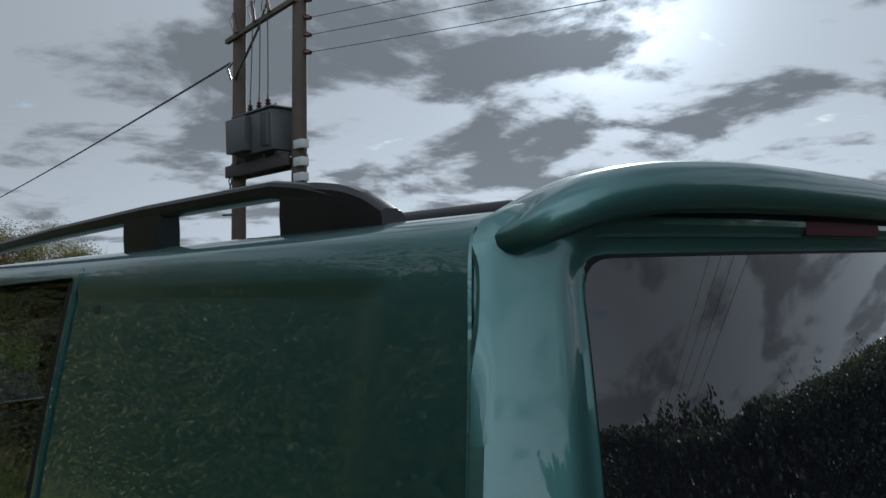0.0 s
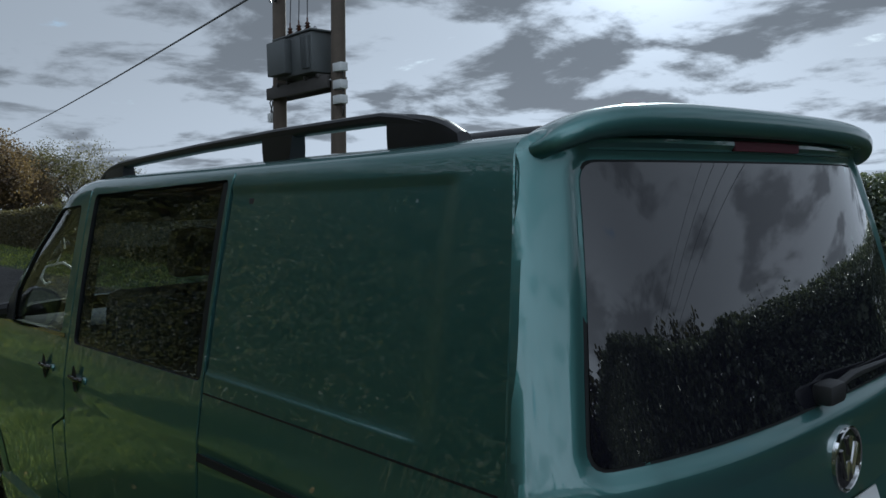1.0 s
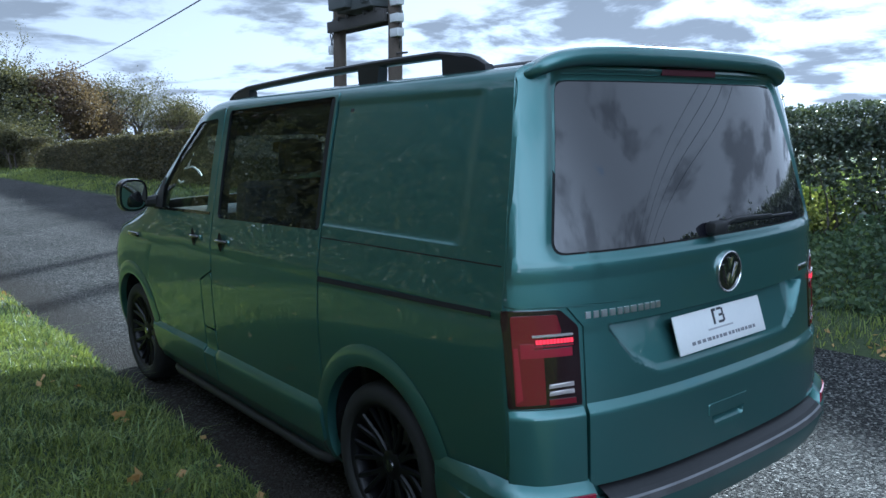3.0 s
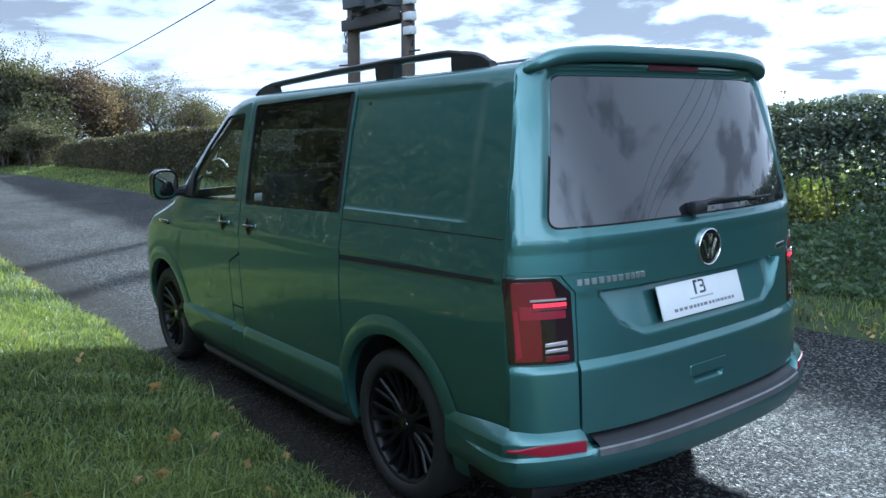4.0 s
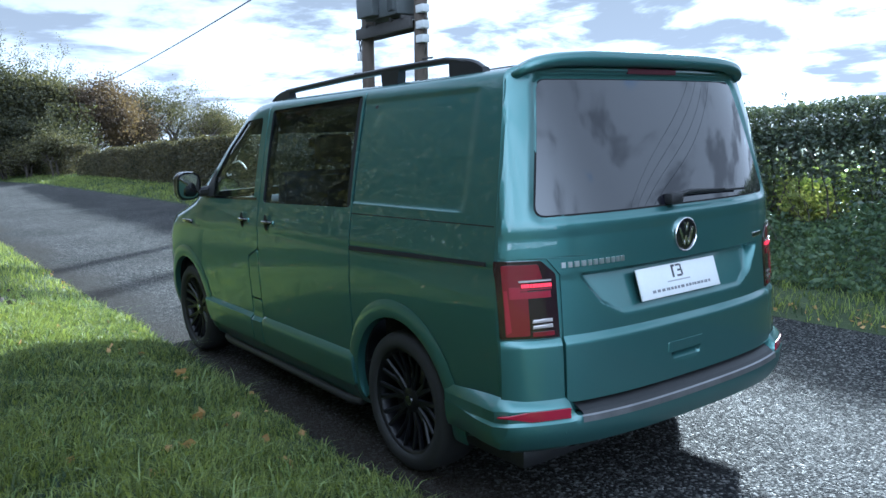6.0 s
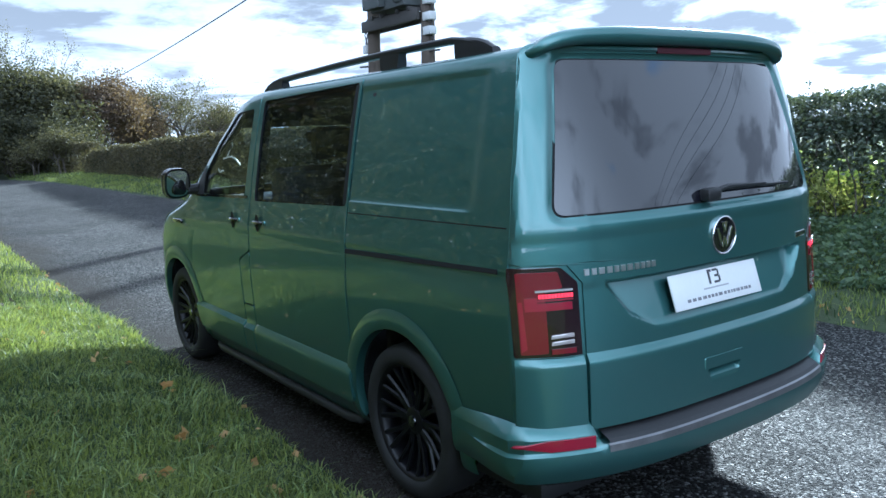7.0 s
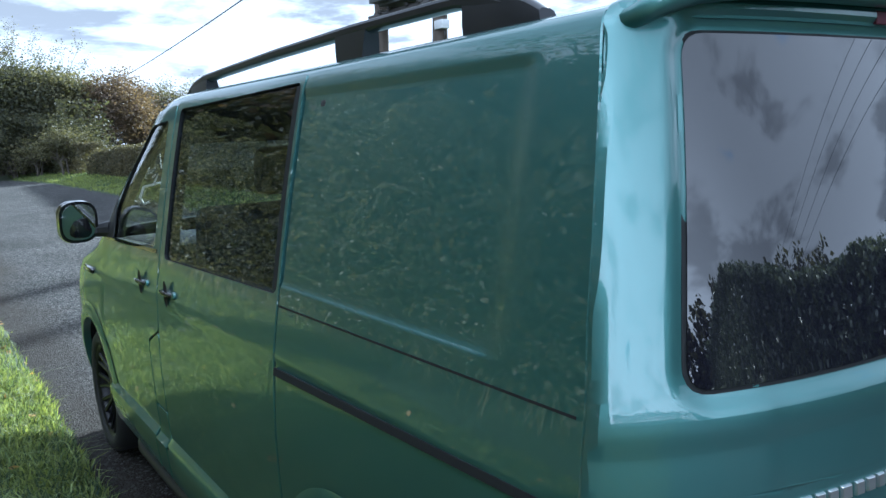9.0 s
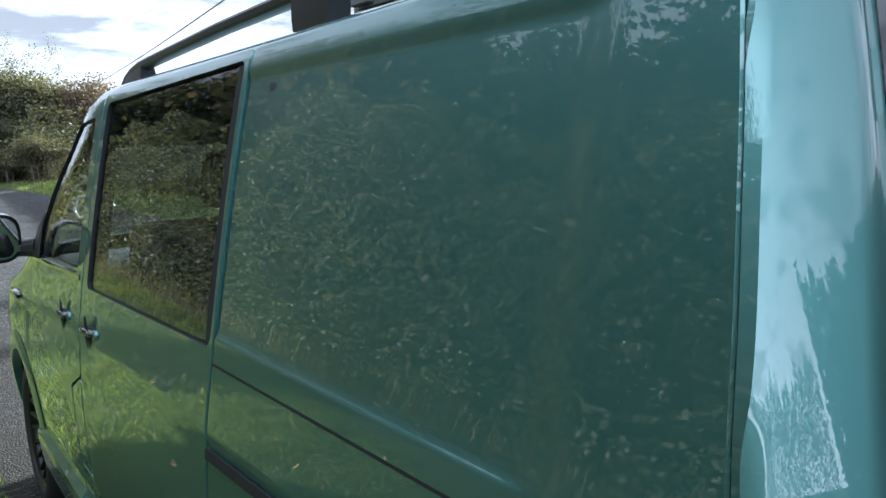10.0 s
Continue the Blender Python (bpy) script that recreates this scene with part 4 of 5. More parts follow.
        # top edge, lip and underside
        for r, z in ((.034, zt), (.017, zt - .05 * h), (.006, zt - .17 * h), (0, zt - .36 * h), (.001, zb + .30 * h), (.006, zb + .12 * h), (.016, zb),
                     (.05, zb + .001), (.12, zb + .002)):
            q = Vector((x, y, z)) + n * r
            verts.append(tuple(q))
    m, cnt = len(verts) // len(plan), len(plan)
    faces = [(i * m + j, i * m + j + 1, (i + 1) * m + j + 1, (i + 1) * m + j) for i in range(cnt - 1) for j in range(m - 1)]
    faces += [tuple(range(m))[::-1], tuple(range((cnt - 1) * m, cnt * m))]
    spoiler = part("spoiler", mesh_of("spoiler", verts, faces, angle=60), PAINT, van, "body-coloured roof spoiler")
    part("brake_light", slab("brake_light", TAIL, [(-.165, 1.853), (.165, 1.853), (.165, 1.874), (-.165, 1.874)], .02, .0062, 14, 2, edge=.001), DIMRED, spoiler, "red high level brake light")
    # added box in place of the roof's raised crown ahead of the spoiler
    part("roof_crown_box", box_mesh("roof_crown_box", (-.30, .68, 1.88), (.12, 1.10, 1.947), .03, seg=4), RAILBLACK, van, "low dark box standing in for the roof's rear crown")

    # rear bumper: round the tail and on to the wheel arch
    reach = wrap_u(.60, .45)
    us = np.r_[np.linspace(-reach, -.67, 40), np.linspace(-.66, .66, 60), np.linspace(.67, reach, 40)]
    rows = [(.567, .0, .487, .0), (.563, .008, .486, .03), (.527, .047, .485, .050), (.523, .049, .484, .056), (.478, .050, .482, .058), (.475, .052, .479, .059),
            (.466, .061, .470, .062), (.44, .063, .44, .063), (.40, .060, .40, .060), (.366, .046, .366, .046), (.347, .02, .347, .02), (.337, -.03, .337, -.03), (.335, -.12, .335, -.12)]
    verts = []
    for zs_, os_, zm, om in rows:
        side = smooth_step((np.abs(us) - .680) / .035)
        fade = smooth_step((np.abs(us) - 1.0) / (reach - 1.0))
        z = zm + (zs_ - zm) * side - .022 * fade * (zs_ > .47)
        off = (om + (os_ - om) * side) * (1 - .72 * fade) + .004
        verts += [tuple(p) for p in wrap_map(us, z, off)]
    n = len(us)
    faces = [(j * n + i, j * n + i + 1, (j + 1) * n + i + 1, (j + 1) * n + i) for j in range(len(rows) - 1) for i in range(n - 1)]
    bumper = part("rear_bumper", mesh_of("rear_bumper", verts, faces, angle=24), PAINT, van)

    def ledge(z_of, o0, o1, lim, m=60):
        xs = np.linspace(-lim, lim, m)
        out = []
        for o, z in ((o0, z_of[0]), (o1, z_of[1])):
            y = tail_y(xs, np.full(m, .45)) - o
            out += [(x, yy, z) for x, yy in zip(xs, y)]
        return out, [(i, i + 1, m + i + 1, m + i) for i in range(m - 1)]
    part("bumper_tread", merged("bumper_tread", [ledge((.538, .498), -.03, .050, .675), ledge((.498, .486), .050, .064, .675)]), BLACK, bumper, "black ribbed plastic loading tread")
    part("bumper_trim", merged("bumper_trim", [ledge((.487, .482), .063, .071, .685), ledge((.482, .458), .071, .0735, .685), ledge((.458, .452), .0735, .060, .685)]), STEEL, bumper, "dull metal trim along the bumper edge")
    for sg in (-1, 1):
        pts = [(sg * .712, .479), (sg * .712, .521), (sg * .88, .520), (sg * .962, .507), (sg * .962, .501), (sg * .88, .482)]
        part("reflector", slab("reflector", wrap_map, pts, .03, .0605, 22, 3, edge=.002), REDLENS, bumper, "red rear reflector")
        v, f = lathe([(.0005, .004), (.010, .004), (.012, 0)], 20, "y")
        part("parking_sensor", merged("parking_sensor", [([Vector((a + sg * .75, float(tail_y(.75, .43)) - .064 - b, c + .428)) for a, b, c in v], f)]), PAINT, bumper)
    part("exhaust", merged("exhaust", [tube([(.35, .75, .27), (.35, .20, .265)], .028, 14)]), STEEL, van)

    # front: screen, bonnet badge side lamp
    part("windscreen", slab("windscreen", FRONT, rounded([(-.76, 1.24), (.76, 1.24), (.70, 1.79), (-.70, 1.79)], .05), .005, -.004, 20, 14), CLEARGLASS, van)
    part("front_bumper", slab("front_bumper", FRONT, rounded([(-.86, .24), (.86, .24), (.86, .55), (-.86, .55)], .05), .05, .03, 40, 10, edge=.01), BLACK, van)
    part("side_marker", box_mesh("side_marker", (-.955, 3.80, 1.032), (-.920, 3.99, 1.062), .008), GLOSSBLACK, van, "dark side badge on the wing")

    # cabin
    part("dashboard", box_mesh("dashboard", (-.80, 3.35, .95), (.80, 3.95, 1.20), .06), LINING, van)
    ring = [(.38 + .19 * math.cos(a), 3.22 + .06 * math.sin(a), 1.16 + .18 * math.sin(a)) for a in np.linspace(0, 2 * math.pi, 25)]
    part("rear_view_mirror", box_mesh("rear_view_mirror", (-.12, 3.40, 1.56), (.12, 3.43, 1.64), .02), BLACK, van)
    part("steering_wheel", merged("steering_wheel", [tube(ring, .016, 8)]), BLACK, van)
    # a holder on the screen with its white lead
    part("phone_holder", merged("phone_holder", [tube([(-0.599, 3.64, 1.642), (-0.609, 3.63, 1.562), (-0.649, 3.63, 1.528), (-0.678, 3.63, 1.503)], [.008, .02, .028, .014], 8)]), BLACK, van)
    part("charging_lead", merged("charging_lead", [tube([(-0.664, 3.62, 1.528), (-0.614, 3.62, 1.545), (-0.642, 3.62, 1.48), (-0.694, 3.62, 1.471), (-0.717, 3.62, 1.416), (-0.7, 3.62, 1.383), (-0.674, 3.62, 1.392)], .0065, 6), tube([(-0.649, 3.62, 1.48), (-0.611, 3.62, 1.486), (-0.578, 3.62, 1.462), (-0.549, 3.62, 1.422)], .006, 6)]), WHITE, van, "thin white charging lead")
    seat(van, .15, .68, 2.72, .72)
    seat(van, -.75, -.02, 2.72, .72)
    seat(van, -.70, .70, 1.55, .66)
    part("bulkhead", box_mesh("bulkhead", (-.80, 1.27, .48), (.80, 1.31, 1.78), .01), LINING, van)
    cut(body, [inner] + arches + panes + [wind])
    for ob in [inner, wind] + arches + panes:
        bpy.data.objects.remove(ob)
    return van


build_van()


# ---- the lane, its verges and the land ----
def bend(y):
    return -0.0085 * np.clip(np.asarray(y, float) - 38, 0, 57) ** 2


def right_edge(y):
    return 3.2 + 0.055 * np.clip(np.asarray(y, float) - 1, 0, 20) + bend(y)


def left_edge(y):
    return -1.05 + bend(y)


def wobble(y, k):
    return 0.035 * noise.noise((y * 0.9, k, 0)) + 0.03 * noise.noise((y * 3.7, k, 5.0)) + 0.012 * noise.noise((y * 11.0, k, 9.0))


def land(x, y):
    """Height of the ground outside the lane."""
    x, y = np.asarray(x, float), np.asarray(y, float)
    dl, dr = left_edge(y) - x, x - right_edge(y)
    zl = np.interp(dl, [-.2, 0, .06, .4, .95, 2.4, 3.4, 8], [-.06, -.012, .012, .085, .23, .42, .52, .6])
    zr = np.interp(dr, [-.2, 0, .06, .5, 2.0, 2.6, 8], [-.06, -.012, .015, .09, .28, .34, .36])
    return np.where(dl > -.2, zl, np.where(dr > -.2, zr, -.06))


def sheet(name, us, ys, point, material, label, category):
    verts = [point(u, y) for y in ys for u in us]
    n = len(us)
    faces = [(j * n + i, j * n + i + 1, (j + 1) * n + i + 1, (j + 1) * n + i) for j in range(len(ys) - 1) for i in range(n - 1)]
    ob = part(name, mesh_of(name, verts, faces, angle=80), material, None)
    return tagged(ob, label, category, kind="structure")


YS = sorted(set(np.r_[np.linspace(-2, 12, 141), np.linspace(12, 40, 113), np.linspace(40, 95, 56), np.linspace(-40, -2, 77), [-700, -300, -120, -70, 120, 160, 240, 400, 700]].round(4)))
UL = [-700, -300, -120, -60, -30, -14, -9, -6, -4.5, -3.6, -3.0, -2.5, -2.0, -1.6, -1.2, -.9, -.6, -.4, -.25, -.14, -.06, 0.0, .15]
UR = [-.15, 0.0, .06, .14, .25, .4, .6, .9, 1.2, 1.6, 2.0, 2.3, 2.6, 3.0, 4, 6, 10, 20, 45, 100, 300, 700]


def ground_point(k, y):
    if k < len(UL):
        x = float(left_edge(y)) + UL[k] + (wobble(y, 1.0) if abs(y) < 100 else 0)
        z = float(land(float(left_edge(y)) + UL[k], y))
    else:
        u = UR[k - len(UL)]
        x = float(right_edge(y)) + u + (wobble(y, 4.0) if abs(y) < 100 else 0)
        z = float(land(float(right_edge(y)) + u, y))
    if abs(x) < 40 and z > 0:
        z += 0.035 * noise.noise((x * 1.3, y * 1.3, 2.0)) * min(1, z * 8) + 0.012 * noise.noise((x * 6, y * 6, 1.0)) * min(1, z * 8)
    return (x, y, z)


sheet("ground", range(len(UL) + len(UR)), YS, ground_point, SOIL, "grassy ground and verges either side of the lane", "ground")


def road_point(u, y):
    a, b = float(left_edge(y)) - .12, float(right_edge(y)) + .12
    x = a + (b - a) * u
    c = 1 - (2 * u - 1) ** 2
    return (x, y, -0.008 + 0.010 * c + 0.006 * noise.noise((x * .8, y * .5, 3.0)))


sheet("road", np.linspace(0, 1, 25), [y for y in YS if -130 < y < 130], road_point, ASPHALT, "worn grey asphalt of a narrow country lane", "road")


# ---- greenery from many small leaves ----
rng = np.random.default_rng(7)


def quads_mesh(name, V, per, sizes):
    """V: all corners in order; sizes: the corner counts of one piece's faces as index lists."""
    n = len(V) // per
    loops = np.concatenate([np.asarray(f) for f in sizes])
    starts = np.cumsum([0] + [len(f) for f in sizes[:-1]])
    tot = len(loops)
    me = bpy.data.meshes.new(name)
    me.vertices.add(len(V))
    me.vertices.foreach_set("co", np.ascontiguousarray(V, dtype=np.float32).ravel())
    me.loops.add(tot * n)
    me.loops.foreach_set("vertex_index", (np.arange(n)[:, None] * per + loops[None]).astype(np.int32).ravel())
    me.polygons.add(len(sizes) * n)
    me.polygons.foreach_set("loop_start", (np.arange(n)[:, None] * tot + starts[None]).astype(np.int32).ravel())
    me.update(calc_edges=True)
    me.validate()
    return me


def unit(v):
    return v / (np.linalg.norm(v, axis=-1, keepdims=True) + 1e-9)


def leaf_mesh(name, P, size, droop=0.3, slim=0.55, lift=0.0):
    """One folded leaf at each place."""
    n = len(P)
    d = rng.normal(size=(n, 3))
    d[:, 2] = d[:, 2] * 0.6 - droop + lift
    d = unit(d)
    s = unit(np.cross(d, rng.normal(size=(n, 3))))
    up = np.cross(s, d)
    L = np.asarray(size)[:, None] if np.ndim(size) else size
    w = slim * 0.5
    base = P - d * L * .5
    tip = P + d * L * .5
    a = P - d * L * .05 + s * L * w + up * L * .10
    b = P - d * L * .05 - s * L * w + up * L * .10
    V = np.stack([base, a, tip, b], 1).reshape(-1, 3)
    return quads_mesh(name, V, 4, [[0, 1, 2], [0, 2, 3]])


def blade_mesh(name, X, Y, Z, height, width, lean=0.5):
    n = len(X)
    ang = rng.uniform(0, 2 * math.pi, n)
    side = np.stack([np.cos(ang), np.sin(ang), np.zeros(n)], -1) * (width * rng.uniform(.6, 1.3, n))[:, None]
    a2 = rng.uniform(0, 2 * math.pi, n)
    h = height * rng.uniform(.55, 1.35, n)
    out = np.stack([np.cos(a2), np.sin(a2), np.zeros(n)], -1) * (h * lean * rng.uniform(.2, 1.4, n))[:, None]
    P = np.stack([X, Y, Z], -1)
    up = np.array([0, 0, 1.0])
    mid = P + out * .35 + up * (h * .62)[:, None]
    tip = P + out + up * (h * (1.0 - .25 * lean))[:, None]
    V = np.stack([P - side, P + side, mid + side * .75, mid - side * .75, tip], 1).reshape(-1, 3)
    return quads_mesh(name, V, 5, [[0, 1, 2, 3], [3, 2, 4]])


def grass_patch(name, x0, x1, y0, y1, count, height, width, material, label, inside, lean=.6):
    X, Y = rng.uniform(x0, x1, count), rng.uniform(y0, y1, count)
    k = inside(X, Y)
    X, Y = X[k], Y[k]
    tuft = np.array([noise.noise((x * 2.2, y * 2.2, 8.0)) + .6 * noise.noise((x * .7, y * .7, 3.0)) for x, y in zip(X, Y)])
    H = height * (1 + .8 * tuft)
    ob = part(name, blade_mesh(name, X, Y, land(X, Y) - .01, H, width, lean), material, None)
    return tagged(ob, label, "grass", kind="stuff")


def left_side(X, Y):
    w = np.array([wobble(y, 1.0) for y in Y])
    d = left_edge(Y) + w - X
    return (d > 0.0) & (rng.uniform(0, 1, len(X)) < np.clip(d / .12 + .25, 0, 1))


def right_side(X, Y):
    w = np.array([wobble(y, 4.0) for y in Y])
    d = X - right_edge(Y) - w
    return (d > 0.0) & (rng.uniform(0, 1, len(X)) < np.clip(d / .15 + .2, 0, 1))


grass_patch("verge_grass", -3.4, -.95, -.4, 6.0, 98000, .082, .0038, GRASS, "short green verge grass beside the van", left_side, .8)
grass_patch("long_grass", -3.2, -1.0, -.4, 7.0, 6000, .12, .0034, PALEGRASS, "long pale blades over the verge grass", left_side, 1.3)
grass_patch("verge_grass", -4.4, -.9, 6.0, 20.0, 42000, .085, .0042, GRASS, "sunlit green verge grass along the lane", left_side, .7)
grass_patch("verge_grass", -4.6, -.5, 20.0, 60.0, 16000, .11, .011, GRASS, "sunlit green verge grass along the lane", left_side, .7)
grass_patch("verge_grass", -5.0, -.9, -6.0, -.4, 24000, .08, .005, GRASS, "short green verge grass behind the van", left_side, .7)
grass_patch("verge_grass", 3.0, 6.2, -4.0, 12.0, 42000, .095, .0045, GRASS, "rough green grass below the hedge", right_side, .8)
grass_patch("verge_grass", 3.4, 6.6, 12.0, 52.0, 30000, .11, .010, GRASS, "sunlit green grass below the hedge", right_side, .7)
grass_patch("field_grass", 6.6, 20.0, 0.0, 24.0, 12000, .22, .02, GRASS, "sunlit field grass behind the hedge", right_side, .7)
grass_patch("dry_grass", -4.9, -3.9, -4.0, 30.0, 2500, .34, .005, DRYGRASS, "tall dry grass stems along the bank", left_side, .45)
grass_patch("tussock_grass", 6.75, 8.4, 2.6, 5.2, 7000, .62, .008, PALEGRASS, "tall sunlit yellow-green grass beyond the hedge gap", right_side, .5)
grass_patch("grass_litter", -3.2, -1.05, -.3, 8.0, 2600, .05, .003, DRYGRASS, "dry blades among the verge grass", left_side, 1.4)


def scattered(name, spots, size, material, label, category):
    P = np.array([(x, y, float(land(x, y)) + h) for x, y, h in spots])
    ob = part(name, leaf_mesh(name, P, size * rng.uniform(.7, 1.3, len(P)), 0.0, .8), material, None)
    return tagged(ob, label, category, kind="stuff")


spots = [(rng.uniform(-3.2, -1.15), rng.uniform(-.2, 6), .05) for _ in range(48)] + [(rng.uniform(-1.2, -1.0), rng.uniform(0, 12), .01) for _ in range(26)]
scattered("fallen_leaves", spots, .055, FALLEN, "brown fallen leaves lying on the verge", "leaves")
spots = [(float(right_edge(y)) + rng.normal(.1, .12), y, .015) for y in rng.uniform(-3, 14, 420)]
scattered("leaf_litter", spots, .05, FALLEN, "brown leaf litter along the lane's edge", "leaves")
for x, y, h in ((-1.94, 1.36, .27), (-1.43, 2.78, .20), (-1.446, 1.226, .11), (-1.85, 1.42, .24), (-1.62, 1.9, .2), (-2.05, 1.1, .27)):
    P = np.array([(x + rng.normal(0, .012), y + rng.normal(0, .012), h + .004 * k) for k in range(3)])
    ob = part("fallen_leaf", leaf_mesh("fallen_leaf", P, .075 * rng.uniform(.8, 1.2, 3), 0.0, .7), FALLEN, None)
    tagged(ob, "pale brown curled oak leaf lying on grass", "leaf", "fallen leaves on the verge")


spots = [(rng.normal(-2.45, .22), rng.normal(5.9, .35), abs(rng.normal(.06, .03))) for _ in range(160)]
scattered("hedge_clippings", spots, .05, BARK, "dead brown hedge clippings lying on grass", "clippings")


def stems(n, x0, x1, y0, y1, z0, z1, r):
    pieces = []
    for _ in range(n):
        x, y = rng.uniform(x0, x1), rng.uniform(y0, y1)
        p = Vector((x, y, float(land(x, y)) - .05))
        pts = [p]
        top = rng.uniform(z0, z1)
        for k in range(4):
            p = p + Vector((rng.normal(0, .07), rng.normal(0, .09), top / 4))
            pts.append(p)
        pieces.append(tube(pts, [r, r * .8, r * .6, r * .45, r * .25], 5))
    return pieces


def shell(n, y0, y1, mid, half, z0, top_of, depth, facing=-1):
    """Places in the outer skin of a clipped hedge, uneven in top and face."""
    Y = rng.uniform(y0, y1, n)
    side = rng.uniform(0, 1, n)
    inn = np.abs(rng.normal(0, depth, n))
    bump = np.array([.16 * noise.noise((y * .8, s * 2, 1)) + .09 * noise.noise((y * 2.7, s * 7, 4)) for y, s in zip(Y, side)])
    top = top_of(Y) + bump * .7
    T = rng.uniform(0, 1, n)
    face = side < .42
    back = (side >= .42) & (side < .62)
    X = np.where(face, -half - bump + inn, np.where(back, half + bump - inn, rng.uniform(-half, half, n)))
    Z = np.where(side < .62, z0 + (top - z0) * T, top - inn * .8)
    X = X * (1 - .12 * np.clip((Z - z0) / 2, 0, 1)) * -facing
    return np.stack([mid(Y) + X, Y, Z], -1)


def hedge_mid(Y):
    return 6.45 + .012 * np.clip(Y, 0, 60) + bend(Y)


def hedge_top(Y):
    """Clipped at head height ahead, growing out taller behind the van."""
    return 1.81 + .03 * np.sin(Y * .9) + .17 * np.clip(.8 - Y, 0, 8) + .30 * np.clip(-7 - Y, 0, 9)


hedge = thing("hedge", "clipped dark green field hedge along the lane's far verge", "hedge", (6.4, 2, .3))
hedge.location = (0, 0, 0)
P = shell(90000, -4, 13, hedge_mid, .62, .30, hedge_top, .16)
gap = (np.abs((P[:, 1] - 2.95) / .56) ** 2 + np.abs((P[:, 2] - .60) / .38) ** 2 < 1) & (rng.uniform(0, 1, len(P)) < .98)
thin = rng.uniform(0, 1, len(P)) < np.where(P[:, 2] < .75, .8, 1.0)
P = P[~gap & thin]
tagged(part("leaves", leaf_mesh("leaves", P, .052 * rng.uniform(.6, 1.4, len(P)), .2, .6), HEDGE, hedge), kind="stuff")
P = shell(26000, -4, 13, hedge_mid, .35, .5, lambda Y: hedge_top(Y) - .25, .2)
gap = (np.abs((P[:, 1] - 2.95) / .56) ** 2 + np.abs((P[:, 2] - .60) / .38) ** 2 < 1) & (rng.uniform(0, 1, len(P)) < .98)
tagged(part("inner_leaves", leaf_mesh("inner_leaves", P[~gap], .10, .2, .7), HEDGE, hedge), kind="stuff")
tagged(part("brushwood", merged("brushwood", stems(150, 6.0, 6.9, -4, 13, .9, 1.6, .017)), BARK, hedge), kind="stuff")
# stray shoots over the clipped top
pieces, P = [], []
for k in range(60):
    y = rng.uniform(-4, 14)
    a = Vector((6.4 + rng.normal(0, .3), y, float(hedge_top(y)) - .06))
    b = a + Vector((rng.normal(0, .06), rng.normal(0, .08), abs(rng.normal(.10, .08)) + .06))
    pieces.append(tube([a, (a + b) / 2, b], [.005, .004, .002], 4))
    P += [tuple(b + Vector(rng.normal(0, .03, 3))) for _ in range(5)]
tagged(part("shoots", merged("shoots", pieces), BARK, hedge), kind="stuff")
tagged(part("shoot_leaves", leaf_mesh("shoot_leaves", np.array(P), .05, 0, .6), HEDGE, hedge), kind="stuff")

far_hedge = thing("hedge", "clipped hedge in autumn green running on along the lane", "hedge")
P = shell(72000, 13, 43, hedge_mid, .65, .30, lambda Y: hedge_top(Y) + .06 - .35 * np.clip((Y - 26) / 14, 0, 1) - .9 * np.clip((Y - 41) / 2, 0, 1) ** 2, .16)
tagged(part("leaves", leaf_mesh("leaves", P, .085 * rng.uniform(.6, 1.4, len(P)), .2, .65), HEDGE3, far_hedge), kind="stuff")
P = shell(22000, 44, 53, hedge_mid, .75, .30, lambda Y: hedge_top(Y) + .05 - 1.2 * np.clip((Y - 50) / 3, 0, 1) ** 2, .2)
tagged(part("leaves", leaf_mesh("leaves", P, .09 * rng.uniform(.6, 1.4, len(P)), .2, .7), HEDGE3, far_hedge), kind="stuff")
P = np.stack([rng.uniform(-.35, .35, 12000), rng.uniform(13, 42, 12000), rng.uniform(.35, 1.5, 12000)], -1)
P[:, 0] += hedge_mid(P[:, 1])
P[:, 2] -= .35 * np.clip((P[:, 1] - 26) / 14, 0, 1)
tagged(part("inner_leaves", leaf_mesh("inner_leaves", P, .22 * rng.uniform(.6, 1.4, len(P)), .1, .7), HEDGE3, far_hedge), kind="stuff")
tagged(part("brushwood", merged("brushwood", stems(160, 6.4, 7.3, 13, 60, .9, 1.5, .03)), BARK, far_hedge), kind="stuff")
back_hedge = thing("hedge", "dark clipped hedge along the lane behind the van", "hedge")
P = shell(36000, -36, -4, hedge_mid, .65, .30, lambda Y: hedge_top(Y) + .06 * np.sin(Y * 2.3) + .05 * np.sin(Y * 5.1), .2)
tagged(part("leaves", leaf_mesh("leaves", P, .13 * rng.uniform(.6, 1.4, len(P)), .1, .65), HEDGE, back_hedge), kind="stuff")

P = np.stack([rng.uniform(6.1, 7.0, 16000), np.r_[rng.uniform(-14, -1, 10000), rng.uniform(-36, -14, 6000)], rng.uniform(.4, 1.0, 16000)], -1)
P[:, 2] = .4 + (hedge_top(P[:, 1]) - .6) * (P[:, 2] - .4) / .6
tagged(part("inner_leaves", leaf_mesh("inner_leaves", P, .26 * rng.uniform(.6, 1.4, len(P)), .1, .7), HEDGE, back_hedge), kind="stuff")

far_row = thing("hedge", "distant dark row of trees beside the lane behind", "hedge")
T = rng.uniform(0, 1, 18000)
P = np.stack([3 + 20 * T, -31 + 9 * T + rng.normal(0, .8, len(T)), rng.uniform(0, 1, len(T))], -1)
P[:, 2] = .3 + P[:, 2] * (7.3 + .3 * np.sin(P[:, 0] * .8) + .5 * np.sin(P[:, 0] * 2.9) + .4 * np.sin(P[:, 0] * 7.0))
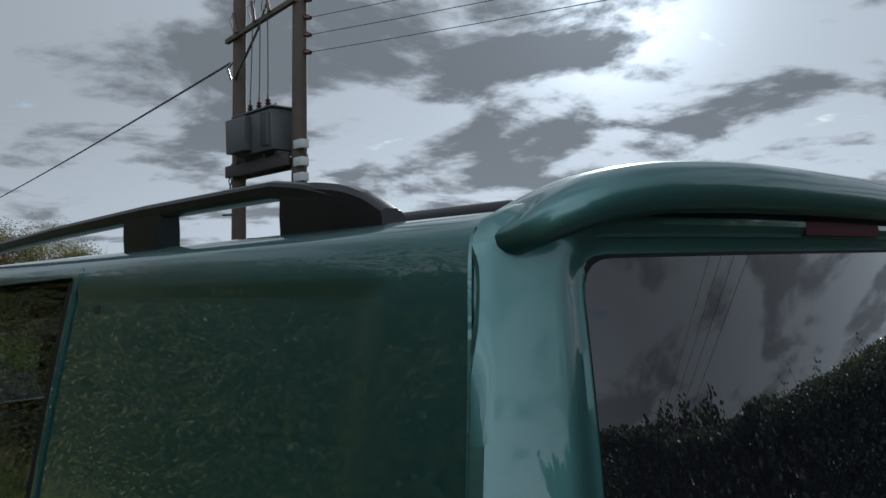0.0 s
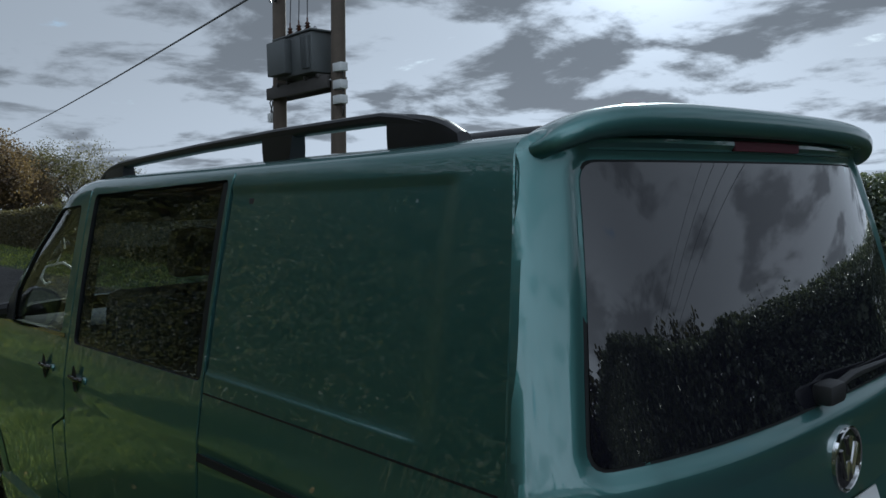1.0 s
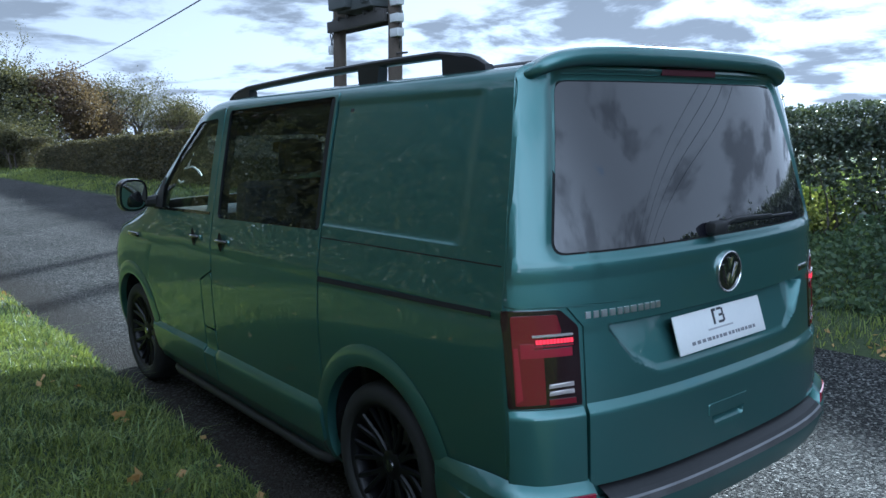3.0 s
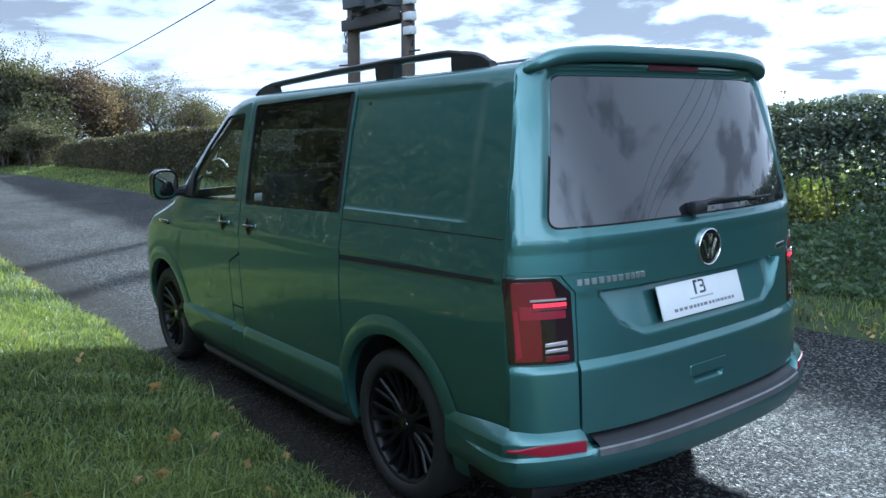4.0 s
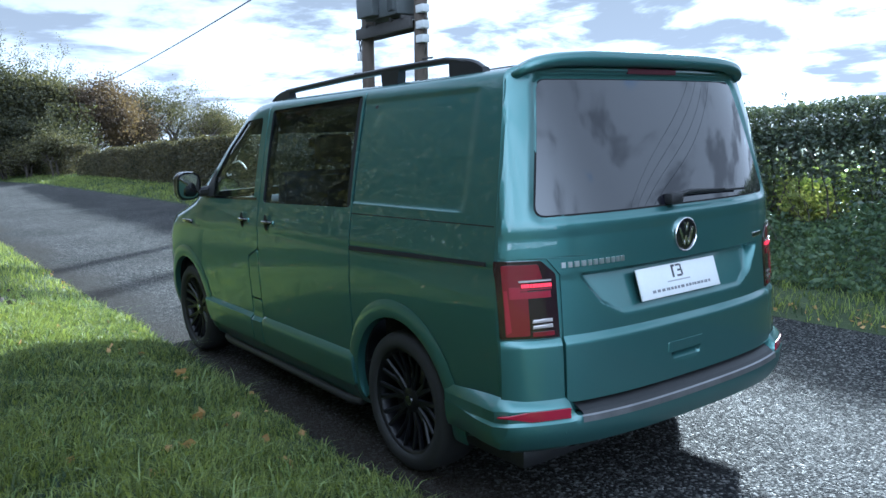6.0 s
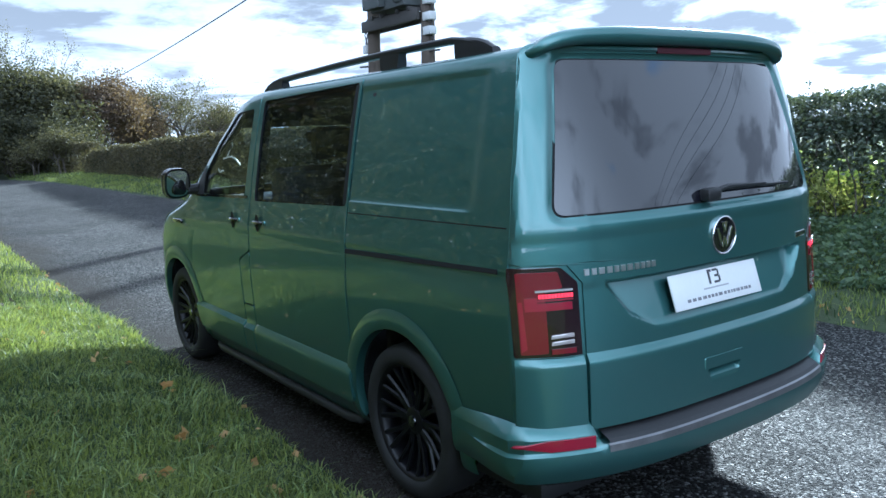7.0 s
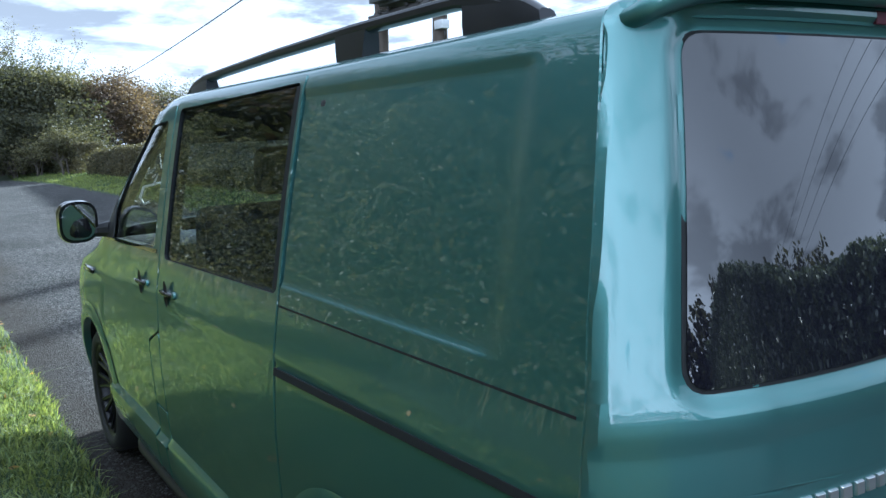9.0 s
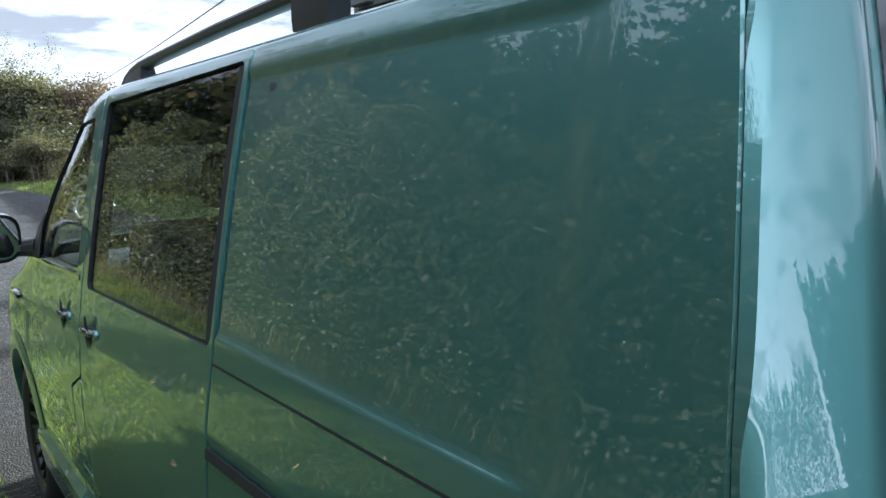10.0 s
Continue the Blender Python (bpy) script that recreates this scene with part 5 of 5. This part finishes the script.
tagged(part("leaves", leaf_mesh("leaves", P, .42 * rng.uniform(.6, 1.4, len(P)), .1, .65), DARKTREE, far_row), kind="stuff")

# nettles and brambles under the hedge
GAP_X, GAP_Y = 6.15, 2.95
weeds = thing("nettle_bed", "green nettles and brambles growing under the hedge", "weeds")
X = rng.uniform(3.9, 6.1, 56000)
Y = rng.uniform(-3, 14, 56000)
hgt = np.clip(np.array([.50 + .26 * noise.noise((x * 1.4, y * 1.0, 6)) + .20 * noise.noise((x * 4, y * 4, 2)) for x, y in zip(X, Y)]), .08, .85) * np.clip((X - 3.85) / 1.1, .2, 1) * (1 - .72 * np.clip(1.6 - np.abs(Y - 2.6) / .45, 0, 1))
P = np.stack([X, Y, land(X, Y) + hgt * rng.uniform(.25, 1.0, len(X))], -1)
tagged(part("leaves", leaf_mesh("leaves", P, .056 * rng.uniform(.5, 1.5, len(P)), .25, .6), WEED, weeds), kind="stuff")

tagged(part("brushwood", merged("brushwood", stems(140, 4.4, 6.0, -3, 14, .25, .55, .006)), BARK, weeds), kind="stuff")

# a young bush in the hedge's gap, with the sun through its leaves
young = thing("young_bush", "sunlit yellow-green young bush in the hedge gap", "bush")
spray, P = [], []
for k in range(26):
    a = Vector((GAP_X + rng.normal(0, .12), GAP_Y + rng.normal(0, .12), .30))
    b = a + Vector((rng.normal(0, .16), rng.normal(0, .20), rng.uniform(.30, .68)))
    m = (a + b) / 2 + Vector((rng.normal(0, .05), rng.normal(0, .05), .05))
    spray.append(tube([a, m, b], [.007, .005, .002], 5))
    P += [tuple(m.lerp(b, t) + Vector(rng.normal(0, .06, 3))) for t in rng.uniform(-.6, 1.0, 44)]
tagged(part("twigs", merged("twigs", spray), BARK, young), kind="stuff")
tagged(part("leaves", leaf_mesh("leaves", np.array(P), .055 * rng.uniform(.6, 1.4, len(P)), .2, .6), YOUNG, young), kind="stuff")

# a sunlit bush bank on the near side, met only in the van's paint and glass
bank = thing("hedge_bank", "sunlit tangled bushes on the bank beside the verge", "hedge")


def bank_mid(Y):
    return -5.6 + 0 * Y + bend(Y)


def bank_top(Y):
    return 3.9 + .6 * np.sin(Y * .7 + 1) + .4 * np.sin(Y * 1.9)


def clumped(P, size, keep):
    """Leaves gathered into clumps, with dark gaps between."""
    v = np.array([noise.noise(p / size) + .5 * noise.noise(p / size * 2.7 + Vector((9, 3, 1))) for p in map(Vector, P)])
    return P[v > np.quantile(v, 1 - keep)]


P = clumped(shell(170000, -7, 22, bank_mid, .9, .45, bank_top, .3, 1), .45, .58)
tagged(part("leaves", leaf_mesh("leaves", P, .062 * rng.uniform(.6, 1.5, len(P)), .1, .6), HEDGE2, bank), kind="stuff")
P = shell(15000, 22, 60, bank_mid, .9, .45, bank_top, .3, 1)
tagged(part("leaves", leaf_mesh("leaves", P, .22 * rng.uniform(.6, 1.5, len(P)), .1, .65), HEDGE2, bank), kind="stuff")


P = np.stack([rng.uniform(-6.3, -5.5, 24000), np.r_[rng.uniform(-9, 12, 13000), rng.uniform(12, 60, 11000)], rng.uniform(.4, 3.9, 24000)], -1)
tagged(part("inner_leaves", leaf_mesh("inner_leaves", P, .34 * rng.uniform(.6, 1.4, len(P)), .1, .7), OLIVE, bank), kind="stuff")
P = np.stack([rng.uniform(-8.8, -8.0, 10000), rng.uniform(-8, 60, 10000), rng.uniform(2.0, 6.4, 10000)], -1)
tagged(part("inner_leaves", leaf_mesh("inner_leaves", P, .52 * rng.uniform(.6, 1.4, len(P)), .1, .7), DARKTREE, bank), kind="stuff")
P = shell(20000, -4, 44, lambda Y: -7.6 + 0 * Y, .8, 2.6, lambda Y: 6.3 + .6 * np.clip((Y - 4) / 6, 0, 1) + .7 * np.sin(Y * .55) + .5 * np.sin(Y * 1.7), .5, 1)
tagged(part("upper_leaves", leaf_mesh("upper_leaves", P, .23 * rng.uniform(.6, 1.5, len(P)), .1, .65), DARKTREE, bank), kind="stuff")


# ivy and low shoots in front of the bushes, in full sun
P = np.stack([rng.normal(-4.75, .12, 15000), rng.uniform(1, 24, 15000), rng.uniform(.5, 1.9, 15000)], -1)
P[:, 2] = np.minimum(P[:, 2], 1.5 + .4 * np.sin(P[:, 1] * 1.3))
tagged(part("ivy_leaves", leaf_mesh("ivy_leaves", P, .075 * rng.uniform(.6, 1.4, len(P)), .1, .75), HEDGE2, bank), kind="stuff")


def grow(tree_pieces, tips, p, d, length, radius, depth, spread, seed_rng):
    steps = 4
    pts, rad = [p], [radius]
    for k in range(steps):
        d = (d + Vector(seed_rng.normal(0, .10, 3)) + Vector((0, 0, .04))).normalized()
        p = p + d * length / steps
        pts.append(p)
        rad.append(radius * (1 - .42 * (k + 1) / steps))
    tree_pieces.append(tube(pts, rad, 7 if depth > 2 else 5))
    if depth == 0:
        tips += pts[1:]
        return
    kids = 3 if depth > 1 else 4
    for k in range(kids):
        ax = Vector(seed_rng.normal(0, 1, 3)).cross(d).normalized()
        ang = spread * seed_rng.uniform(.6, 1.3)
        nd = (Matrix.Rotation(ang, 3, ax) @ d).normalized()
        at = pts[-1] if k < 2 else pts[seed_rng.integers(2, steps)]
        grow(tree_pieces, tips, at, nd, length * seed_rng.uniform(.62, .85), rad[-1] * .72, depth - 1, spread, seed_rng)


def tree(x, y, h, mat, leaves, size, seed, label, spread=.62, cloud=.42, kind_name="tree"):
    sr = np.random.default_rng(seed)
    t = thing(kind_name, label, "tree")
    pieces, tips = [], []
    z0 = float(land(x, y)) - .1
    for k in range(1 if spread < .8 else 3):
        d = Vector((sr.normal(0, .12 + .1 * k), sr.normal(0, .12 + .1 * k), 1)).normalized()
        grow(pieces, tips, Vector((x + sr.normal(0, .15), y + sr.normal(0, .15), z0)), d, h * .34, h * .026, 4, spread, sr)
    zmax = max(p.z for p in tips)
    k = h / (zmax - z0)
    fix = lambda p: Vector((x + (p.x - x) * k, y + (p.y - y) * k, z0 + (p.z - z0) * k))
    pieces = [([fix(p) for p in v], f) for v, f in pieces]
    tips = np.array([tuple(fix(p)) for p in tips])
    part("trunk", merged("trunk", pieces), BARK, t)
    if leaves:
        P = tips[sr.integers(0, len(tips), leaves)] + sr.normal(0, cloud, (leaves, 3)) * (1, 1, .8)
        P = P[P[:, 2] > z0 + .12 * h]
        tagged(part("crown", leaf_mesh("crown", P, size * sr.uniform(.6, 1.4, len(P)), .2, .65), mat, t), kind="stuff")
    return t


# undergrowth under the trees at the bend
under = thing("undergrowth", "dense dark bushes and ivy below the trees at the bend", "bushes")
for n, y0, y1, m, half, top, sz in ((16000, 47, 66, DARKTREE, 1.5, 3.0, .17), (9000, 46, 62, DARKTREE, 1.7, 2.2, .13), (9000, 60, 95, DARKTREE, 2.0, 4.5, .28)):
    P = shell(n, y0, y1, lambda Y: right_edge(Y) + 3.4, half, .25, lambda Y: top + .8 * np.sin(Y * .9 + top) + .5 * np.sin(Y * 2.3), .5)
    tagged(part("leaves", leaf_mesh("leaves", P, sz * rng.uniform(.6, 1.4, len(P)), .1, .65), m, under), kind="stuff")

# a wood across the fields behind
far_wood = thing("far_wood", "dark grey-green wood across the fields behind", "wood", (-10, -75, 0))
far_wood.location = (0, 0, 0)
wx = rng.uniform(-34, 7, 16000)
wtop = 8.6 + .8 * np.sin(wx * .35) + .7 * np.sin(wx * 1.3 + 1) + .5 * np.sin(wx * 3.1)
P = np.stack([wx, -75 + rng.normal(0, 1.6, 16000), wtop * rng.uniform(0, 1, 16000) ** .7 + rng.normal(0, .15, 16000)], -1)
tagged(part("leaves", leaf_mesh("leaves", P, .42 * rng.uniform(.5, 1.4, len(P)), .2, .6), DARKTREE, far_wood), kind="stuff")

# trees where the lane turns away, and behind the far hedge
def plant(rows):
    """Far trees stand nearer and smaller by one factor, low bushes by another."""
    for x, y, h, m, n, s, sd, lab in rows:
        k = .62 if 80 < y < 110 else .70 if y > 64 and x < 12 else 1.0
        x, y, h, s = -2.9 + (x + 2.9) * k, -2.1 + (y + 2.1) * k, 1.6 + (h - 1.6) * k, s * (k * .85 + .15)
        tree(x, y, h, m, n, s, sd, lab, .85, (.055 if n > 12500 or h < 8 else .012) * h + .08)


plant((
    (6.5, 92, 10.5, DARKTREE, 20250, .28, 11, "dark green roadside tree where the lane bends"),
    (9.6, 90, 9.6, DARKTREE, 20250, .28, 24, "dense dark tree where the lane bends"),
    (10.2, 100, 15.0, OLIVE, 12150, .16, 12, "tall thin-leaved tree above the bend"),
    (12.8, 91, 9.6, OLIVE, 17550, .27, 25, "dense olive green tree by the bend"),
    (15.2, 92, 9.2, AUTUMN, 20250, .25, 13, "broad tree in russet autumn leaf"),
    (18.3, 93, 8.6, AUTUMN, 12150, .22, 14, "tree in brown autumn leaf"),
    (20.8, 96, 7.8, AUTUMN, 6750, .20, 15, "thin autumn tree with gaps of sky"),
))
plant((
    (8.2, 84, 5.0, DARKTREE, 12150, .22, 16, "dark ivy-clad bush by the bend"),
    (7.5, 88, 5.0, DARKTREE, 10800, .22, 26, "dark green bush by the bend"),
    (11.4, 85, 4.6, DARKTREE, 10800, .20, 27, "low dark green bush by the bend"),
    (8.0, 70, 2.4, OLIVE, 3500, .14, 41, "low yellow-green bush by the bend"),
    (6.4, 72, 3.0, DARKTREE, 5000, .16, 42, "low dark green bush by the bend"),
    (9.5, 66, 3.0, OLIVE, 5000, .15, 43, "low bush at the hedge's end"),
))
plant((
    (14.3, 60, 6.2, OLIVE, 7020, .12, 17, "thin hawthorn tree behind the hedge"),
    (16.6, 60, 6.5, OLIVE, 8100, .12, 18, "spreading olive green tree behind the hedge"),
    (18.6, 58, 5.0, OLIVE, 7560, .12, 19, "low round tree behind the hedge"),
    (21.0, 62, 4.5, AUTUMN, 7020, .13, 20, "low autumn bush behind the hedge"),
    (25.0, 66, 4.0, OLIVE, 5670, .16, 21, "low field bush behind the hedge"),
    (24.0, 120, 6.5, AUTUMN, 5400, .31, 22, "distant autumn tree beyond the field"),
    (31.0, 125, 6.0, OLIVE, 5400, .31, 23, "distant green tree beyond the field"),
))
for x, y, h, m, n, s, sd in ((-9.0, 3, 8.0, DARKTREE, 8000, .14, 31), (-9.0, 7.5, 9.0, OLIVE, 8000, .14, 32), (-9.0, 12.5, 8.5, DARKTREE, 8000, .16, 33), (-7.6, 18, 9.0, AUTUMN, 10000, .2, 37), (-8.0, 26, 9.0, DARKTREE, 9000, .25, 34), (-8.0, 38, 10.0, OLIVE, 8000, .32, 35), (-7.6, -3, 7.0, OLIVE, 7000, .14, 36)):
    tree(x, y, h, m, n // 2, s * 1.4, sd, "tall bank-side tree in mixed autumn leaf", .75, .75)


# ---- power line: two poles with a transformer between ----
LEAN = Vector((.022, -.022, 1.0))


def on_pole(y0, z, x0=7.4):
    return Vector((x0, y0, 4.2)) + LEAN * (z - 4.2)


YL_, YR_ = 14.88, 12.60
sub = thing("pole_mounted_frame", "pair of creosoted timber poles joined by steel beams", "power pole")
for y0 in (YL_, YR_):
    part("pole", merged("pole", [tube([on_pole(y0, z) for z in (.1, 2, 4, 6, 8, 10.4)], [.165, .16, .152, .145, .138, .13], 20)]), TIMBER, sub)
for x in (7.19, 7.61):
    part("platform_beam", box_mesh("platform_beam", (x - .04, YR_ + .06, 4.03), (x + .04, YL_ + .16, 4.28), .006), DARKSTEEL, sub)
for y in (12.95, 13.4, 14.1, 14.5):
    part("cross_beam", box_mesh("cross_beam", (7.1, y - .04, 4.26), (7.7, y + .04, 4.34), .005), DARKSTEEL, sub)
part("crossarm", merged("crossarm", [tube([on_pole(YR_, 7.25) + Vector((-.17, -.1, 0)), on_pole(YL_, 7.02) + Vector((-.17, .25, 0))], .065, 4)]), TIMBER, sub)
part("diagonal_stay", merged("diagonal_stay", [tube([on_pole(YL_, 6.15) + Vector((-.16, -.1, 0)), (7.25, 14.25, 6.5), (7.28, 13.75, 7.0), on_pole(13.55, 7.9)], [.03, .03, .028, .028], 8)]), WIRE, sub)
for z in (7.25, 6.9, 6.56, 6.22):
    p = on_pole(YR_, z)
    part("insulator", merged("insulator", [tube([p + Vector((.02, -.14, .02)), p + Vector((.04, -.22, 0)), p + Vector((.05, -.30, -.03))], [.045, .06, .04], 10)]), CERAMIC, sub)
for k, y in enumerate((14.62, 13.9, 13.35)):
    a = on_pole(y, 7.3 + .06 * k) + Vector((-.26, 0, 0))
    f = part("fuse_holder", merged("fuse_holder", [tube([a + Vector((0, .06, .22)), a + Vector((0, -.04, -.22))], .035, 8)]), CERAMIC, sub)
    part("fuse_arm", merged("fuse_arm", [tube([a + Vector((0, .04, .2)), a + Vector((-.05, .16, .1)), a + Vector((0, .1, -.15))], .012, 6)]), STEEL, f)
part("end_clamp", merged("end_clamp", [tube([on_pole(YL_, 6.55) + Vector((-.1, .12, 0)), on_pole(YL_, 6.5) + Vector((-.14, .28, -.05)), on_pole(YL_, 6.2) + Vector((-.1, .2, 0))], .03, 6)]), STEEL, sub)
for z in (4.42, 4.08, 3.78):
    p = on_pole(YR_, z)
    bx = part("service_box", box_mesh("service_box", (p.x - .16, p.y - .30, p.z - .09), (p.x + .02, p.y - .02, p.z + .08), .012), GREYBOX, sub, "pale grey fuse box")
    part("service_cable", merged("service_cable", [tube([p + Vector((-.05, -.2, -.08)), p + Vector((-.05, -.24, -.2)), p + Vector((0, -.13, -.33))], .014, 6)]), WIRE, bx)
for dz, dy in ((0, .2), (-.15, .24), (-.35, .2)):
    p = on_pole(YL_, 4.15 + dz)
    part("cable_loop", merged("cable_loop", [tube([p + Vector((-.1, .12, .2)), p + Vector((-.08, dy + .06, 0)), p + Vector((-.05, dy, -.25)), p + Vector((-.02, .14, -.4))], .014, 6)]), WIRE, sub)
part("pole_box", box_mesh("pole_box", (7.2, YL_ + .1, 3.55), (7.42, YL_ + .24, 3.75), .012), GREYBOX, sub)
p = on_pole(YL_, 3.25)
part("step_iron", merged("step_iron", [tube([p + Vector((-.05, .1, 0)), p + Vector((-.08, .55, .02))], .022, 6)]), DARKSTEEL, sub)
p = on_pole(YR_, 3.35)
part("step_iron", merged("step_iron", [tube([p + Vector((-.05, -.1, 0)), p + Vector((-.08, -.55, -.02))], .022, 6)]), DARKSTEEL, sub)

tr = thing("transformer", "grey oil-filled pole transformer with three bushings", "transformer")
part("tank", box_mesh("tank", (6.98, 12.90, 4.36), (7.76, 14.30, 5.18), .03), TANK, tr)
part("tank_lid", box_mesh("tank_lid", (6.94, 12.85, 5.18), (7.80, 14.35, 5.22), .01), TANK, tr)
for k in range(5):
    part("cooling_fin", box_mesh("cooling_fin", (6.90, 12.97 + .055 * k, 4.45), (6.985, 12.985 + .055 * k, 5.10), .003), TANK, tr)
part("cable_box", box_mesh("cable_box", (6.80, 13.65, 4.42), (6.985, 14.36, 5.12), .02), TANK, tr)
for y in (14.02, 13.68, 13.35):
    prof = [(.03, 0), (.075, .02), (.035, .05), (.075, .08), (.035, .11), (.07, .14), (.032, .17), (.06, .20), (.02, .24), (.018, .32), (.0005, .33)]
    v, f = lathe(prof, 16, "z")
    part("bushing", merged("bushing", [([Vector((a + 7.2, b + y, c + 5.22)) for a, b, c in v], f)]), CERAMIC, tr)
part("lifting_eye", merged("lifting_eye", [tube([(7.2 + .0, 13.08 + .05 * math.cos(a), 5.25 + .06 * math.sin(a)) for a in np.linspace(0, math.pi, 7)], .012, 6)]), STEEL, tr)


def cable(name, a, b, sag, r, label, n=24):
    a, b = Vector(a), Vector(b)
    pts = [a.lerp(b, t) - Vector((0, 0, 4 * sag * t * (1 - t))) for t in np.linspace(0, 1, n)]
    ob = part(name, merged(name, [tube(pts, r, 6)]), WIRE, None)
    return tagged(ob, label, "cable", "overhead lines")


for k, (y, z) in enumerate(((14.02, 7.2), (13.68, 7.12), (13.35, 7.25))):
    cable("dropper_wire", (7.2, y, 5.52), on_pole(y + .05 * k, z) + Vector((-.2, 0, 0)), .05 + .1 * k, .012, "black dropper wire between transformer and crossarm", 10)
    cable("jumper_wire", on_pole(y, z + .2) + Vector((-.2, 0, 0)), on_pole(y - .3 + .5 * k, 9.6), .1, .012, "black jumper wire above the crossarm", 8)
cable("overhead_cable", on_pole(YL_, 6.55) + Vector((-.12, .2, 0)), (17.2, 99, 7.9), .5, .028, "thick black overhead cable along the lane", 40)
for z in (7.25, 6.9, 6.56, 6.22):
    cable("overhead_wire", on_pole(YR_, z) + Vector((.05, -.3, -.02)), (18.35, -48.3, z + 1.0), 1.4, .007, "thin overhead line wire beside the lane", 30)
far_pole = thing("power_pole", "distant creosoted timber power pole", "power pole")
part("pole", merged("pole", [tube([(17.2, 99, 0), (17.2, 99, 8.1)], [.15, .12], 12)]), TIMBER, far_pole)
rear_pole = thing("power_pole", "creosoted timber power pole carrying four wires", "power pole")
part("pole", merged("pole", [tube([(18.35, -48.3, 0), (18.35, -48.3, 8.6)], [.16, .13], 12)]), TIMBER, rear_pole)
